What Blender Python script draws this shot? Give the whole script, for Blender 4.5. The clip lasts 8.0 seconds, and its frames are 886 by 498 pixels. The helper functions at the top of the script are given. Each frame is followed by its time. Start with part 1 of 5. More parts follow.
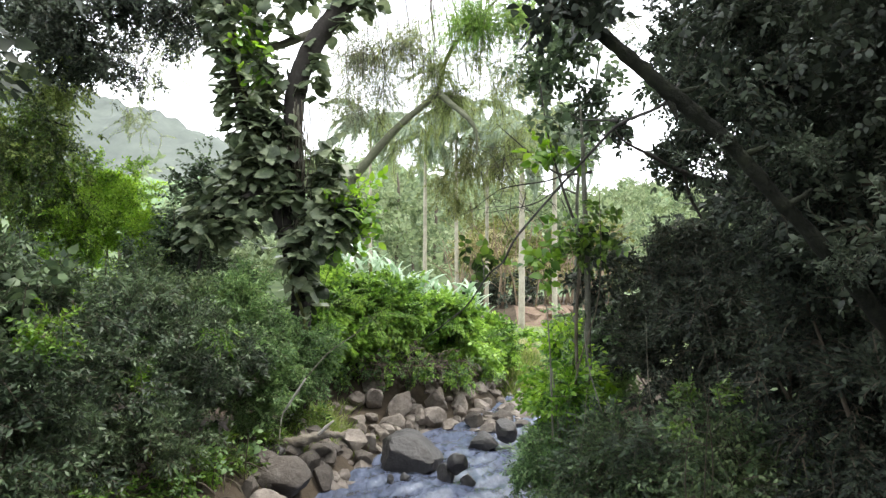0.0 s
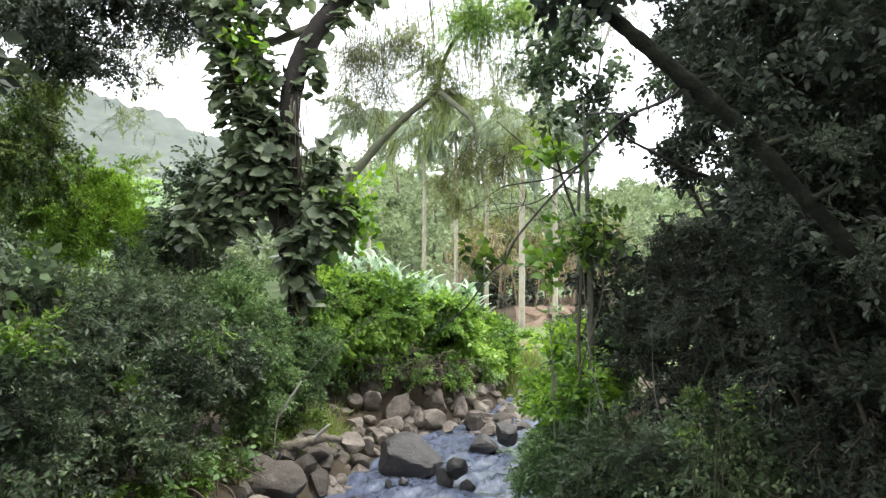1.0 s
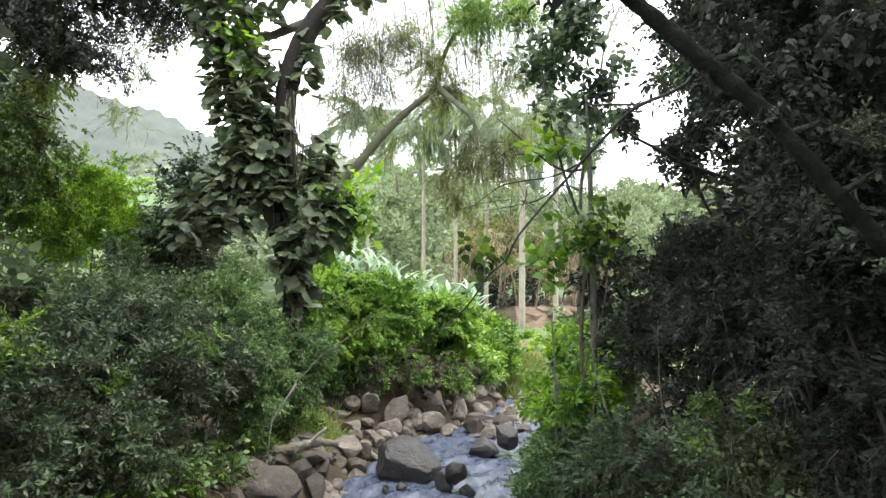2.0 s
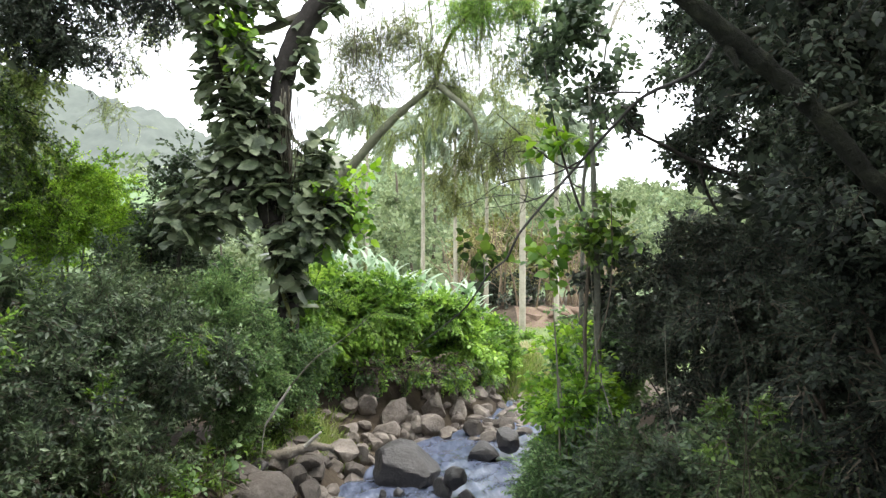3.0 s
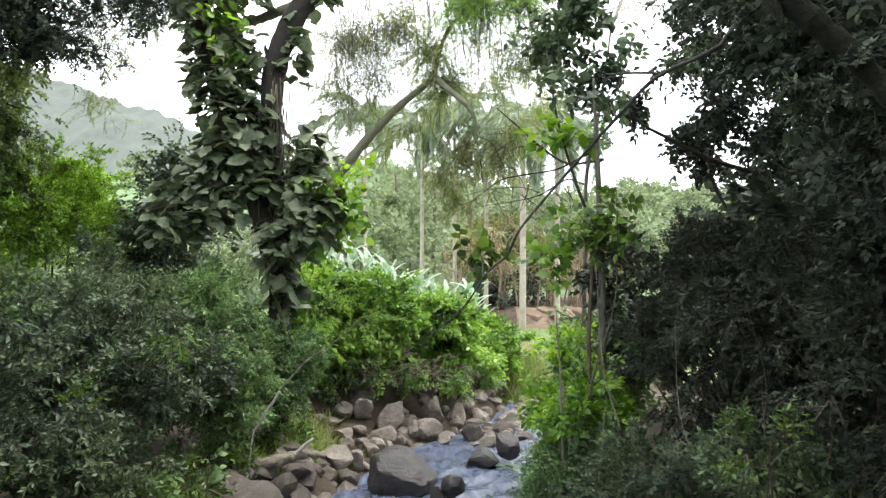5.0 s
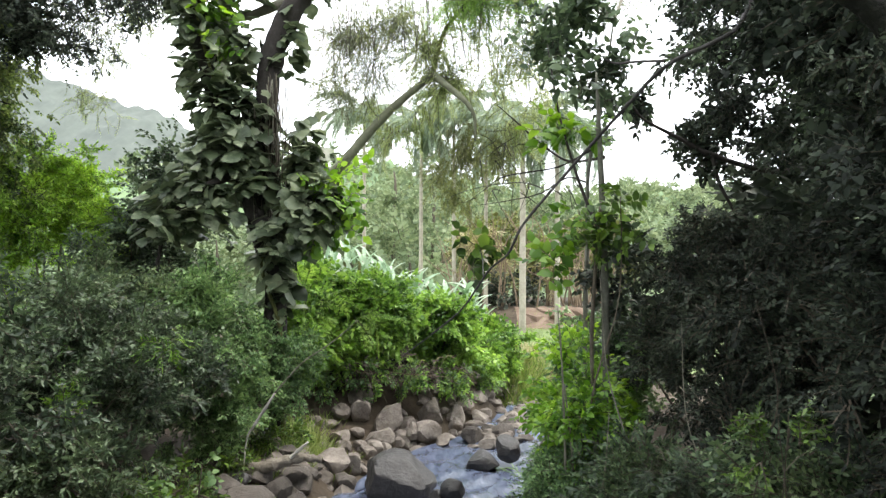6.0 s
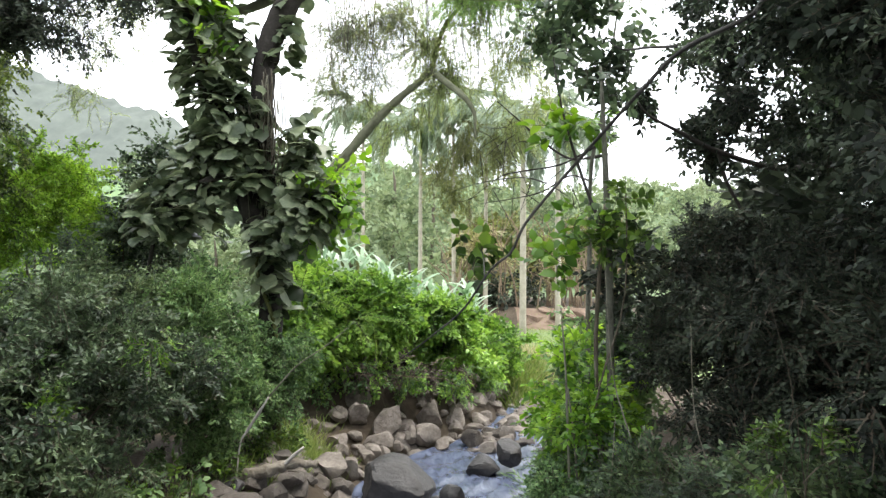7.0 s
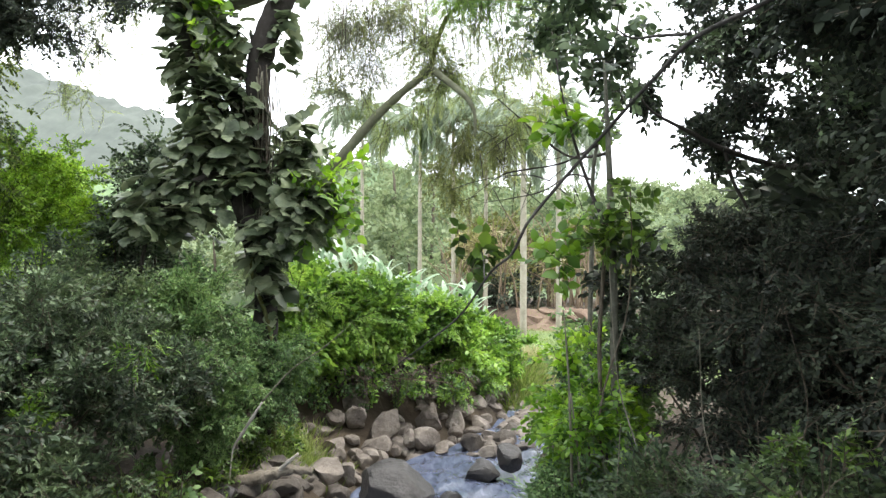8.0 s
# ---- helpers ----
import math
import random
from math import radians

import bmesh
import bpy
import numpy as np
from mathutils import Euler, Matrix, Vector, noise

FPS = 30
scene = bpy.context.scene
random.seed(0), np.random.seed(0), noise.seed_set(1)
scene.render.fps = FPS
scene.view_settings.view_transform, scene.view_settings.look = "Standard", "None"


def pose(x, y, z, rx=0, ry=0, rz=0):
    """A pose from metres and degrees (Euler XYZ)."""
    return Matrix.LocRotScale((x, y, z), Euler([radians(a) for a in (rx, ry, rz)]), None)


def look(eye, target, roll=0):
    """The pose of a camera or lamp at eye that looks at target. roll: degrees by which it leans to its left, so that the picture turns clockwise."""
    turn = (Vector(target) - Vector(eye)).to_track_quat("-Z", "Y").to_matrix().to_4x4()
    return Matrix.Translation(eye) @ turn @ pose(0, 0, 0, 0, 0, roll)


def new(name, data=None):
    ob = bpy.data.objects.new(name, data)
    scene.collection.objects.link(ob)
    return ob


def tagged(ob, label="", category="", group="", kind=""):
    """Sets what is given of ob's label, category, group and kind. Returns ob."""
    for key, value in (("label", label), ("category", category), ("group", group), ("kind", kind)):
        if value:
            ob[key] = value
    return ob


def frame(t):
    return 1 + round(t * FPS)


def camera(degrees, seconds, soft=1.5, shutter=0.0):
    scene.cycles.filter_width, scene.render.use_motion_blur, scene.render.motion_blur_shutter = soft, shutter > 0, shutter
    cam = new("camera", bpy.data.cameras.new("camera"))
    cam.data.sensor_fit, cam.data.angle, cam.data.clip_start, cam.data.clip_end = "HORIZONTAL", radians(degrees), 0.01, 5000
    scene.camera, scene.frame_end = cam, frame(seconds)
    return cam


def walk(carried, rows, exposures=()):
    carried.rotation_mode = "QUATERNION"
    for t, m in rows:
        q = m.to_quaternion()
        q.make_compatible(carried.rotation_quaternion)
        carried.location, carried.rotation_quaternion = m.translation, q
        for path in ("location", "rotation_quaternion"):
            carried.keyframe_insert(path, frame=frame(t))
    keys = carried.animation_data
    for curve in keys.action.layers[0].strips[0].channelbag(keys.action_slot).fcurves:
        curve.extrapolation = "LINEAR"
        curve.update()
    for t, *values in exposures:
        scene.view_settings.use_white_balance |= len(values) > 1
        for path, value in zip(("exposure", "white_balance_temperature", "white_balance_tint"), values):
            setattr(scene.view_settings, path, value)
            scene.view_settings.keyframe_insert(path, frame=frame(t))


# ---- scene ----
cam = camera(68.0, 8.0, soft=1.4)
PATH = [
    (0, (0.033, 0.67, 3.519), (0.045, 2.668, 3.591), 0.5),
    (0.5, (0.042, 0.791, 3.523), (0.055, 2.79, 3.595), 0.5),
    (1, (0.043, 0.92, 3.519), (0.056, 2.919, 3.591), 0.5),
    (1.5, (0.049, 1.05, 3.519), (0.063, 3.049, 3.591), 0.5),
    (3, (0.078, 1.502, 3.501), (0.092, 3.5, 3.573), 0.5),
    (3.5, (0.09, 1.63, 3.503), (0.104, 3.629, 3.575), 0.5),
    (4, (0.095, 1.745, 3.495), (0.11, 3.744, 3.568), 0.5),
    (4.5, (0.113, 1.851, 3.489), (0.126, 3.85, 3.562), 0.5),
    (6, (0.132, 2.174, 3.478), (0.148, 4.173, 3.551), 0.5),
    (6.5, (0.133, 2.309, 3.469), (0.149, 4.308, 3.543), 0.5),
    (7, (0.139, 2.442, 3.474), (0.156, 4.441, 3.548), 0.5),
    (7.5, (0.152, 2.572, 3.486), (0.168, 4.571, 3.559), 0.5),
    (8, (0.157, 2.693, 3.49), (0.174, 4.692, 3.564), 0.5),
]
walk(cam, [(t, look(eye, aim, roll)) for t, eye, aim, roll in PATH])

# ---- world and light ----
EXPOSURE = 1.37
scene.view_settings.exposure = EXPOSURE
SUN_EL, SUN_ROT = radians(66), radians(75)
world = bpy.data.worlds.new("world")
scene.world = world
world.use_nodes = True
wn, wl = world.node_tree.nodes, world.node_tree.links
sky = wn.new("ShaderNodeTexSky")
sky.sky_type = "NISHITA"
sky.sun_disc = False
sky.sun_elevation, sky.sun_rotation = SUN_EL, SUN_ROT
sky.dust_density, sky.air_density = 4.0, 1.0
cloud = wn.new("ShaderNodeTexNoise")
cloud.inputs["Scale"].default_value = 2.2
cloud.inputs["Detail"].default_value = 6
ramp = wn.new("ShaderNodeMapRange")
ramp.inputs["From Min"].default_value, ramp.inputs["From Max"].default_value = 0.32, 0.55
ramp.inputs["To Min"].default_value, ramp.inputs["To Max"].default_value = 0.42, 1.0
veil = wn.new("ShaderNodeMix")
veil.data_type = "RGBA"
veil.inputs[7].default_value = (12.5, 12.9, 13.5, 1)
wl.new(cloud.outputs[0], ramp.inputs["Value"])
wl.new(ramp.outputs[0], veil.inputs[0])
wl.new(sky.outputs[0], veil.inputs[6])
wl.new(veil.outputs[2], wn["Background"].inputs["Color"])
wn["Background"].inputs["Strength"].default_value = 0.12
sun = new("sun", bpy.data.lights.new("sun", "SUN"))
sun.data.energy, sun.data.angle, sun.data.color = 1.5, radians(12), (1.0, 0.95, 0.86)
sun.matrix_world = look((0, 0, 0), (-math.sin(SUN_ROT) * math.cos(SUN_EL), -math.cos(SUN_ROT) * math.cos(SUN_EL), -math.sin(SUN_EL)))


# ---- materials ----
def node_mat(name):
    m = bpy.data.materials.new(name)
    m.use_nodes = True
    return m, m.node_tree.nodes, m.node_tree.links, m.node_tree.nodes["Principled BSDF"]


def ramp_node(n, l, source, stops):
    r = n.new("ShaderNodeValToRGB")
    while len(r.color_ramp.elements) < len(stops):
        r.color_ramp.elements.new(0.5)
    for e, (p, c) in zip(r.color_ramp.elements, stops):
        e.position, e.color = p, (*c, 1)
    l.new(source, r.inputs[0])
    return r.outputs[0]


def noise_node(n, l, scale, detail=4, rough=0.55, coords="Object"):
    tc = n.new("ShaderNodeTexCoord")
    t = n.new("ShaderNodeTexNoise")
    t.inputs["Scale"].default_value, t.inputs["Detail"].default_value, t.inputs["Roughness"].default_value = scale, detail, rough
    l.new(tc.outputs[coords], t.inputs["Vector"])
    return t.outputs[0]


def leaf_mat(name, dark, mid, light, rough=0.45, through_light=0.3, patch=0.9, yellow=None, gloss=0.5):
    """Leaves: each leaf its own shade, broad patches of older and younger growth, light shining through."""
    m, n, l, b = node_mat(name)
    geo = n.new("ShaderNodeNewGeometry")
    big = noise_node(n, l, patch, 3)
    add = n.new("ShaderNodeMath")
    add.operation = "MULTIPLY_ADD"
    add.inputs[1].default_value = 0.8
    info = n.new("ShaderNodeObjectInfo")
    mixed = n.new("ShaderNodeMath")
    mixed.operation = "ADD"
    whole = n.new("ShaderNodeMath")
    whole.operation = "FRACT"
    l.new(geo.outputs["Random Per Island"], mixed.inputs[0])
    l.new(info.outputs["Random"], mixed.inputs[1])
    l.new(mixed.outputs[0], whole.inputs[0])
    l.new(whole.outputs[0], add.inputs[0])
    sub = n.new("ShaderNodeMath")
    sub.operation = "MULTIPLY_ADD"
    sub.inputs[1].default_value, sub.inputs[2].default_value = 2.2, -0.99
    l.new(big, sub.inputs[0])
    l.new(sub.outputs[0], add.inputs[2])
    stops = [(0.0, dark), (0.45, mid), (0.95, light)]
    if yellow:
        stops = [(0.0, dark), (0.45, mid), (0.9, light), (1.0, yellow)]
    col = ramp_node(n, l, add.outputs[0], stops)
    l.new(col, b.inputs["Base Color"])
    b.inputs["Roughness"].default_value = rough
    b.inputs["Specular IOR Level"].default_value = gloss
    tr = n.new("ShaderNodeBsdfTranslucent")
    hs = n.new("ShaderNodeHueSaturation")
    hs.inputs["Hue"].default_value, hs.inputs["Saturation"].default_value, hs.inputs["Value"].default_value = 0.485, 1.1, 1.5
    l.new(col, hs.inputs["Color"])
    l.new(hs.outputs[0], tr.inputs["Color"])
    mix = n.new("ShaderNodeMixShader")
    mix.inputs[0].default_value = through_light
    l.new(b.outputs[0], mix.inputs[1])
    l.new(tr.outputs[0], mix.inputs[2])
    l.new(mix.outputs[0], n["Material Output"].inputs["Surface"])
    return m


def rough_mat(name, stops, scale, rough=0.9, bump=0.3, fine=6.0, spec=0.3):
    """Bark, stone, earth: stains at a coarse scale, grain at a fine one, and relief."""
    m, n, l, b = node_mat(name)
    a = noise_node(n, l, scale, 6, 0.6)
    f = noise_node(n, l, scale * fine, 5, 0.65)
    info = n.new("ShaderNodeObjectInfo")
    mx = n.new("ShaderNodeMath")
    mx.operation = "MULTIPLY_ADD"
    mx.inputs[1].default_value = 0.6
    l.new(f, mx.inputs[0])
    k = n.new("ShaderNodeMath")
    k.operation = "MULTIPLY_ADD"
    k.inputs[1].default_value = 0.16
    l.new(info.outputs["Random"], k.inputs[0])
    k2 = n.new("ShaderNodeMath")
    k2.operation = "MULTIPLY_ADD"
    k2.inputs[1].default_value, k2.inputs[2].default_value = 1.1, -0.45
    l.new(a, k2.inputs[0])
    l.new(k2.outputs[0], k.inputs[2])
    l.new(k.outputs[0], mx.inputs[2])
    l.new(ramp_node(n, l, mx.outputs[0], stops), b.inputs["Base Color"])
    b.inputs["Roughness"].default_value, b.inputs["Specular IOR Level"].default_value = rough, spec
    bp = n.new("ShaderNodeBump")
    bp.inputs["Strength"].default_value, bp.inputs["Distance"].default_value = bump, 0.06
    l.new(mx.outputs[0], bp.inputs["Height"])
    l.new(bp.outputs[0], b.inputs["Normal"])
    return m


M_BUSH = leaf_mat("leaf_grey_green", (0.022, 0.040, 0.019), (0.068, 0.112, 0.050), (0.175, 0.24, 0.105), 0.46, 0.22, gloss=0.35)
M_BRIGHT = leaf_mat("leaf_bright_green", (0.050, 0.114, 0.024), (0.154, 0.292, 0.054), (0.315, 0.49, 0.110), 0.42, 0.4, gloss=0.4)
# Bright green leaves with sunlight put into the colour.
M_SUNNY = leaf_mat("leaf_sunny_green", (0.062, 0.134, 0.018), (0.174, 0.336, 0.036), (0.370, 0.560, 0.095), 0.42, 0.4, gloss=0.4)
# Vivid green, brightened so that backlight is part of the colour.
M_VIVID = leaf_mat("leaf_vivid_backlit", (0.03, 0.085, 0.012), (0.125, 0.265, 0.03), (0.29, 0.47, 0.08), 0.42, 0.48, 1.4)
M_LIME = leaf_mat("leaf_yellow_green", (0.03, 0.085, 0.012), (0.09, 0.195, 0.022), (0.18, 0.31, 0.05), 0.45, 0.4)
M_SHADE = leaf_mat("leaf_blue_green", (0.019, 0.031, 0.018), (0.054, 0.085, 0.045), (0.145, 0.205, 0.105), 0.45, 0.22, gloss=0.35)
M_CREEPER = leaf_mat("leaf_creeper", (0.042, 0.07, 0.019), (0.12, 0.175, 0.045), (0.27, 0.34, 0.10), 0.5, 0.42)
M_FRESH = leaf_mat("leaf_fresh_green", (0.044, 0.090, 0.037), (0.116, 0.205, 0.077), (0.237, 0.358, 0.143), 0.48, 0.36, gloss=0.35)
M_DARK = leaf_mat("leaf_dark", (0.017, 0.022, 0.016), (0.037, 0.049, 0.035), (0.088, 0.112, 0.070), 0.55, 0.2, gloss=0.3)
# Dark leaves again, with the right bank's deep shade put into the colour.
M_DEEP = leaf_mat("leaf_painted_deep_shade", (0.014, 0.017, 0.013), (0.029, 0.039, 0.028), (0.070, 0.089, 0.057), 0.65, 0.18, gloss=0.2)
# The same leaves lighter: dim light on the near tree put into the colour.
M_NEAR = leaf_mat("leaf_painted_half_shade", (0.022, 0.029, 0.020), (0.050, 0.065, 0.043), (0.11, 0.135, 0.088), 0.5, 0.25, gloss=0.4)
M_VINE = leaf_mat("leaf_vine", (0.024, 0.038, 0.017), (0.085, 0.116, 0.060), (0.235, 0.275, 0.165), 0.42, 0.28, 1.8, gloss=0.4)
M_FEATHER = leaf_mat("leaf_feathery", (0.10, 0.14, 0.052), (0.215, 0.275, 0.105), (0.37, 0.42, 0.20), 0.6, 0.58)
M_LEAFY = leaf_mat("leaf_mid_green", (0.02, 0.045, 0.01), (0.06, 0.115, 0.022), (0.16, 0.27, 0.045), 0.42, 0.35, 2.0)
M_OLIVE = leaf_mat("leaf_olive_brown", (0.055, 0.06, 0.02), (0.115, 0.13, 0.04), (0.21, 0.24, 0.08), 0.5, 0.4)
# Haze is put into the frond colour, paler and greyer than near leaves.
M_PALM = leaf_mat("leaf_palm_hazed", (0.15, 0.20, 0.14), (0.26, 0.32, 0.23), (0.40, 0.46, 0.36), 0.4, 0.4, 0.3)
# Sky sheen on the glossy blades is put into these whitish greens.
M_BANANA = leaf_mat("leaf_banana_sheen", (0.15, 0.26, 0.13), (0.33, 0.45, 0.31), (0.58, 0.65, 0.56), 0.3, 0.3)
# The bright sky's glare is put into this greyed, lightened leaf colour.
M_GREYLEAF = leaf_mat("leaf_glare_grey", (0.09, 0.11, 0.07), (0.17, 0.20, 0.125), (0.29, 0.32, 0.21), 0.6, 0.5)
# Distance haze is put into this pale leaf colour.
M_FAR = leaf_mat("leaf_far_wood_hazed", (0.085, 0.12, 0.062), (0.155, 0.205, 0.105), (0.26, 0.31, 0.175), 0.8, 0.3, 0.15)
M_GRASS = leaf_mat("grass_blade", (0.07, 0.12, 0.03), (0.14, 0.21, 0.05), (0.27, 0.33, 0.11), 0.5, 0.4)
M_TWIG = rough_mat("twig_bark", [(0.0, (0.03, 0.025, 0.018)), (0.5, (0.09, 0.075, 0.055)), (1.0, (0.2, 0.18, 0.14))], 4, 0.9, 0.2)
M_BROWNTWIG = rough_mat("brown_stem", [(0.0, (0.10, 0.07, 0.045)), (0.5, (0.22, 0.165, 0.115)), (1.0, (0.36, 0.29, 0.21))], 4, 0.9, 0.2)
M_GREYBARK = rough_mat("grey_bark", [(0.0, (0.02, 0.018, 0.017)), (0.5, (0.062, 0.058, 0.053)), (1.0, (0.21, 0.20, 0.185))], 6, 0.8, 0.5)
M_BARK = rough_mat("dark_bark", [(0.0, (0.014, 0.012, 0.010)), (0.5, (0.038, 0.033, 0.029)), (1.0, (0.10, 0.092, 0.08))], 3, 0.92, 0.6)
# Dark bark copied darker: the near tree's shade is put into the colour.
M_SHADEBARK = rough_mat("shade_darkened_bark", [(0.0, (0.008, 0.007, 0.006)), (0.5, (0.02, 0.018, 0.016)), (1.0, (0.055, 0.052, 0.046))], 4, 0.95, 0.6)
M_MOSSLIMB = rough_mat("dark_mossy_bark", [(0.0, (0.007, 0.007, 0.005)), (0.42, (0.015, 0.016, 0.010)), (0.65, (0.032, 0.036, 0.019)), (1.0, (0.12, 0.125, 0.09))], 5, 0.95, 0.8)
M_BARKGREEN = rough_mat("mossy_bark", [(0.0, (0.05, 0.055, 0.02)), (0.5, (0.13, 0.14, 0.05)), (1.0, (0.24, 0.25, 0.11))], 3, 0.92, 0.5)
M_MOSSBARK = rough_mat("grey_mossy_bark", [(0.0, (0.06, 0.062, 0.04)), (0.5, (0.14, 0.145, 0.095)), (1.0, (0.26, 0.265, 0.19))], 4, 0.92, 0.5)
M_PALMBARK = rough_mat("palm_bark", [(0.0, (0.15, 0.135, 0.105)), (0.45, (0.33, 0.30, 0.24)), (1.0, (0.56, 0.52, 0.43))], 1.6, 0.85, 0.25)
M_PALEBARK = rough_mat("pale_bark", [(0.0, (0.08, 0.075, 0.055)), (0.5, (0.18, 0.17, 0.13)), (1.0, (0.32, 0.31, 0.25))], 4, 0.9, 0.4)
M_SAPBARK = rough_mat("dull_grey_bark", [(0.0, (0.045, 0.045, 0.033)), (0.5, (0.11, 0.11, 0.085)), (1.0, (0.22, 0.22, 0.175))], 5, 0.9, 0.4)
M_ROCK = rough_mat("basalt", [(0.0, (0.047, 0.039, 0.032)), (0.35, (0.140, 0.120, 0.103)), (0.6, (0.240, 0.210, 0.182)), (0.85, (0.335, 0.302, 0.266)), (1.0, (0.44, 0.415, 0.38))], 2.6, 0.88, 0.7)
M_WETROCK = rough_mat("wet_basalt", [(0.0, (0.014, 0.013, 0.013)), (0.5, (0.038, 0.035, 0.034)), (1.0, (0.10, 0.092, 0.088))], 2.6, 0.5, 0.7, spec=0.5)
# Darker brown for damp stones, and for left bank stones with shade painted in.
M_DAMPSHADE_ROCK = rough_mat("damp_shaded_basalt", [(0.0, (0.03, 0.025, 0.021)), (0.5, (0.09, 0.077, 0.066)), (1.0, (0.20, 0.18, 0.16))], 2.6, 0.7, 0.7)
M_EARTH = rough_mat("earth", [(0.0, (0.018, 0.013, 0.009)), (0.5, (0.055, 0.042, 0.029)), (1.0, (0.13, 0.105, 0.075))], 0.9, 0.95, 0.7, 9)
M_CLAY = rough_mat("red_clay", [(0.0, (0.075, 0.05, 0.036)), (0.5, (0.175, 0.125, 0.092)), (1.0, (0.29, 0.225, 0.175))], 1.6, 0.95, 0.6)
M_WOOD = rough_mat("driftwood", [(0.0, (0.05, 0.04, 0.03)), (0.5, (0.20, 0.175, 0.14)), (1.0, (0.40, 0.36, 0.30))], 3, 0.9, 0.8)
M_PALEWOOD = rough_mat("bleached_wood", [(0.0, (0.25, 0.23, 0.20)), (0.5, (0.48, 0.45, 0.40)), (1.0, (0.66, 0.63, 0.58))], 4, 0.9, 0.4)
M_LITTER = leaf_mat("dry_leaf", (0.04, 0.03, 0.022), (0.085, 0.066, 0.05), (0.17, 0.14, 0.11), 0.7, 0.2)


# ---- building tools ----
def mesh_np(name, V, T, mats, MI=None, smooth=False):
    me = bpy.data.meshes.new(name)
    V, T = np.asarray(V, np.float32), np.asarray(T, np.int32)
    me.vertices.add(len(V))
    me.vertices.foreach_set("co", V.ravel())
    k = T.shape[1]
    me.loops.add(T.size)
    me.loops.foreach_set("vertex_index", T.ravel())
    me.polygons.add(len(T))
    me.polygons.foreach_set("loop_start", np.arange(0, T.size, k, dtype=np.int32))
    for m in mats:
        me.materials.append(m)
    if MI is not None:
        me.polygons.foreach_set("material_index", np.asarray(MI, np.int32))
    if smooth:
        me.polygons.foreach_set("use_smooth", np.ones(len(T), bool))
    me.update(calc_edges=True)
    return me


def child(name, me, parent, label="", kind=""):
    ob = new(name, me)
    ob.parent = parent
    return tagged(ob, label, kind=kind)


def thing(name, at, label, category, group="", kind=""):
    ob = new(name)
    ob.location = at
    ob.empty_display_size = 0.2
    return tagged(ob, label, category, group, kind)


def unit(a):
    a = np.asarray(a, float)
    return a / np.maximum(np.linalg.norm(a, axis=-1, keepdims=True), 1e-9)


def bend(points, steps):
    """A smooth line through the points, with as many steps between two of them."""
    p = np.asarray(points, float)
    q = np.vstack([2 * p[0] - p[1], p, 2 * p[-1] - p[-2]])
    out = []
    for i in range(len(p) - 1):
        a, b, c, d = q[i:i + 4]
        for t in np.arange(steps) / steps:
            out.append(0.5 * (2 * b + (c - a) * t + (2 * a - 5 * b + 4 * c - d) * t ** 2 + (3 * b - a - 3 * c + d) * t ** 3))
    out.append(p[-1])
    return np.array(out)


def tube_np(points, radii, sides=10, steps=5, knots=0.0, seed=0):
    """Vertices and quads of a tapered, uneven limb."""
    rng = np.random.default_rng(seed)
    line = bend(points, steps)
    r = np.interp(np.linspace(0, 1, len(line)), np.linspace(0, 1, len(radii)), radii)
    d = unit(np.gradient(line, axis=0))
    ref = np.array([0.31, 0.17, 0.93]) if abs(d[:, 2]).mean() < 0.8 else np.array([0.97, 0.2, 0.1])
    u = unit(np.cross(d, ref))
    v = np.cross(d, u)
    a = np.linspace(0, 2 * np.pi, sides, endpoint=False)
    wob = 1 + knots * (0.5 * rng.standard_normal((len(line), sides)) + 0.6 * rng.standard_normal((len(line), 1)))
    rr = r[:, None] * np.clip(wob, 0.6, 1.6)
    V = line[:, None] + rr[..., None] * (np.cos(a)[None, :, None] * u[:, None] + np.sin(a)[None, :, None] * v[:, None])
    V = V.reshape(-1, 3)
    i, j = np.meshgrid(np.arange(len(line) - 1), np.arange(sides), indexing="ij")
    k = (j + 1) % sides
    Q = np.stack([i * sides + j, i * sides + k, (i + 1) * sides + k, (i + 1) * sides + j], -1).reshape(-1, 4)
    n = len(V)
    V = np.vstack([V, line[:1], line[-1:]])
    jj = np.arange(sides)
    kk = (jj + 1) % sides
    lo = np.stack([kk, jj, np.full(sides, n), np.full(sides, n)], -1)
    hi = np.stack([n - sides + jj, n - sides + kk, np.full(sides, n + 1), np.full(sides, n + 1)], -1)
    T = np.vstack([Q[:, [0, 1, 2]], Q[:, [0, 2, 3]], lo[:, :3], hi[:, :3]])
    return V, T


def limb(name, parent, points, radii, mat, sides=10, steps=5, knots=0.06, seed=0, label=""):
    base = np.array(parent.location) if parent else 0
    V, T = tube_np(points, radii, sides, steps, knots, seed)
    return child(name, mesh_np(name, V - base, T, [mat], smooth=True), parent, label)


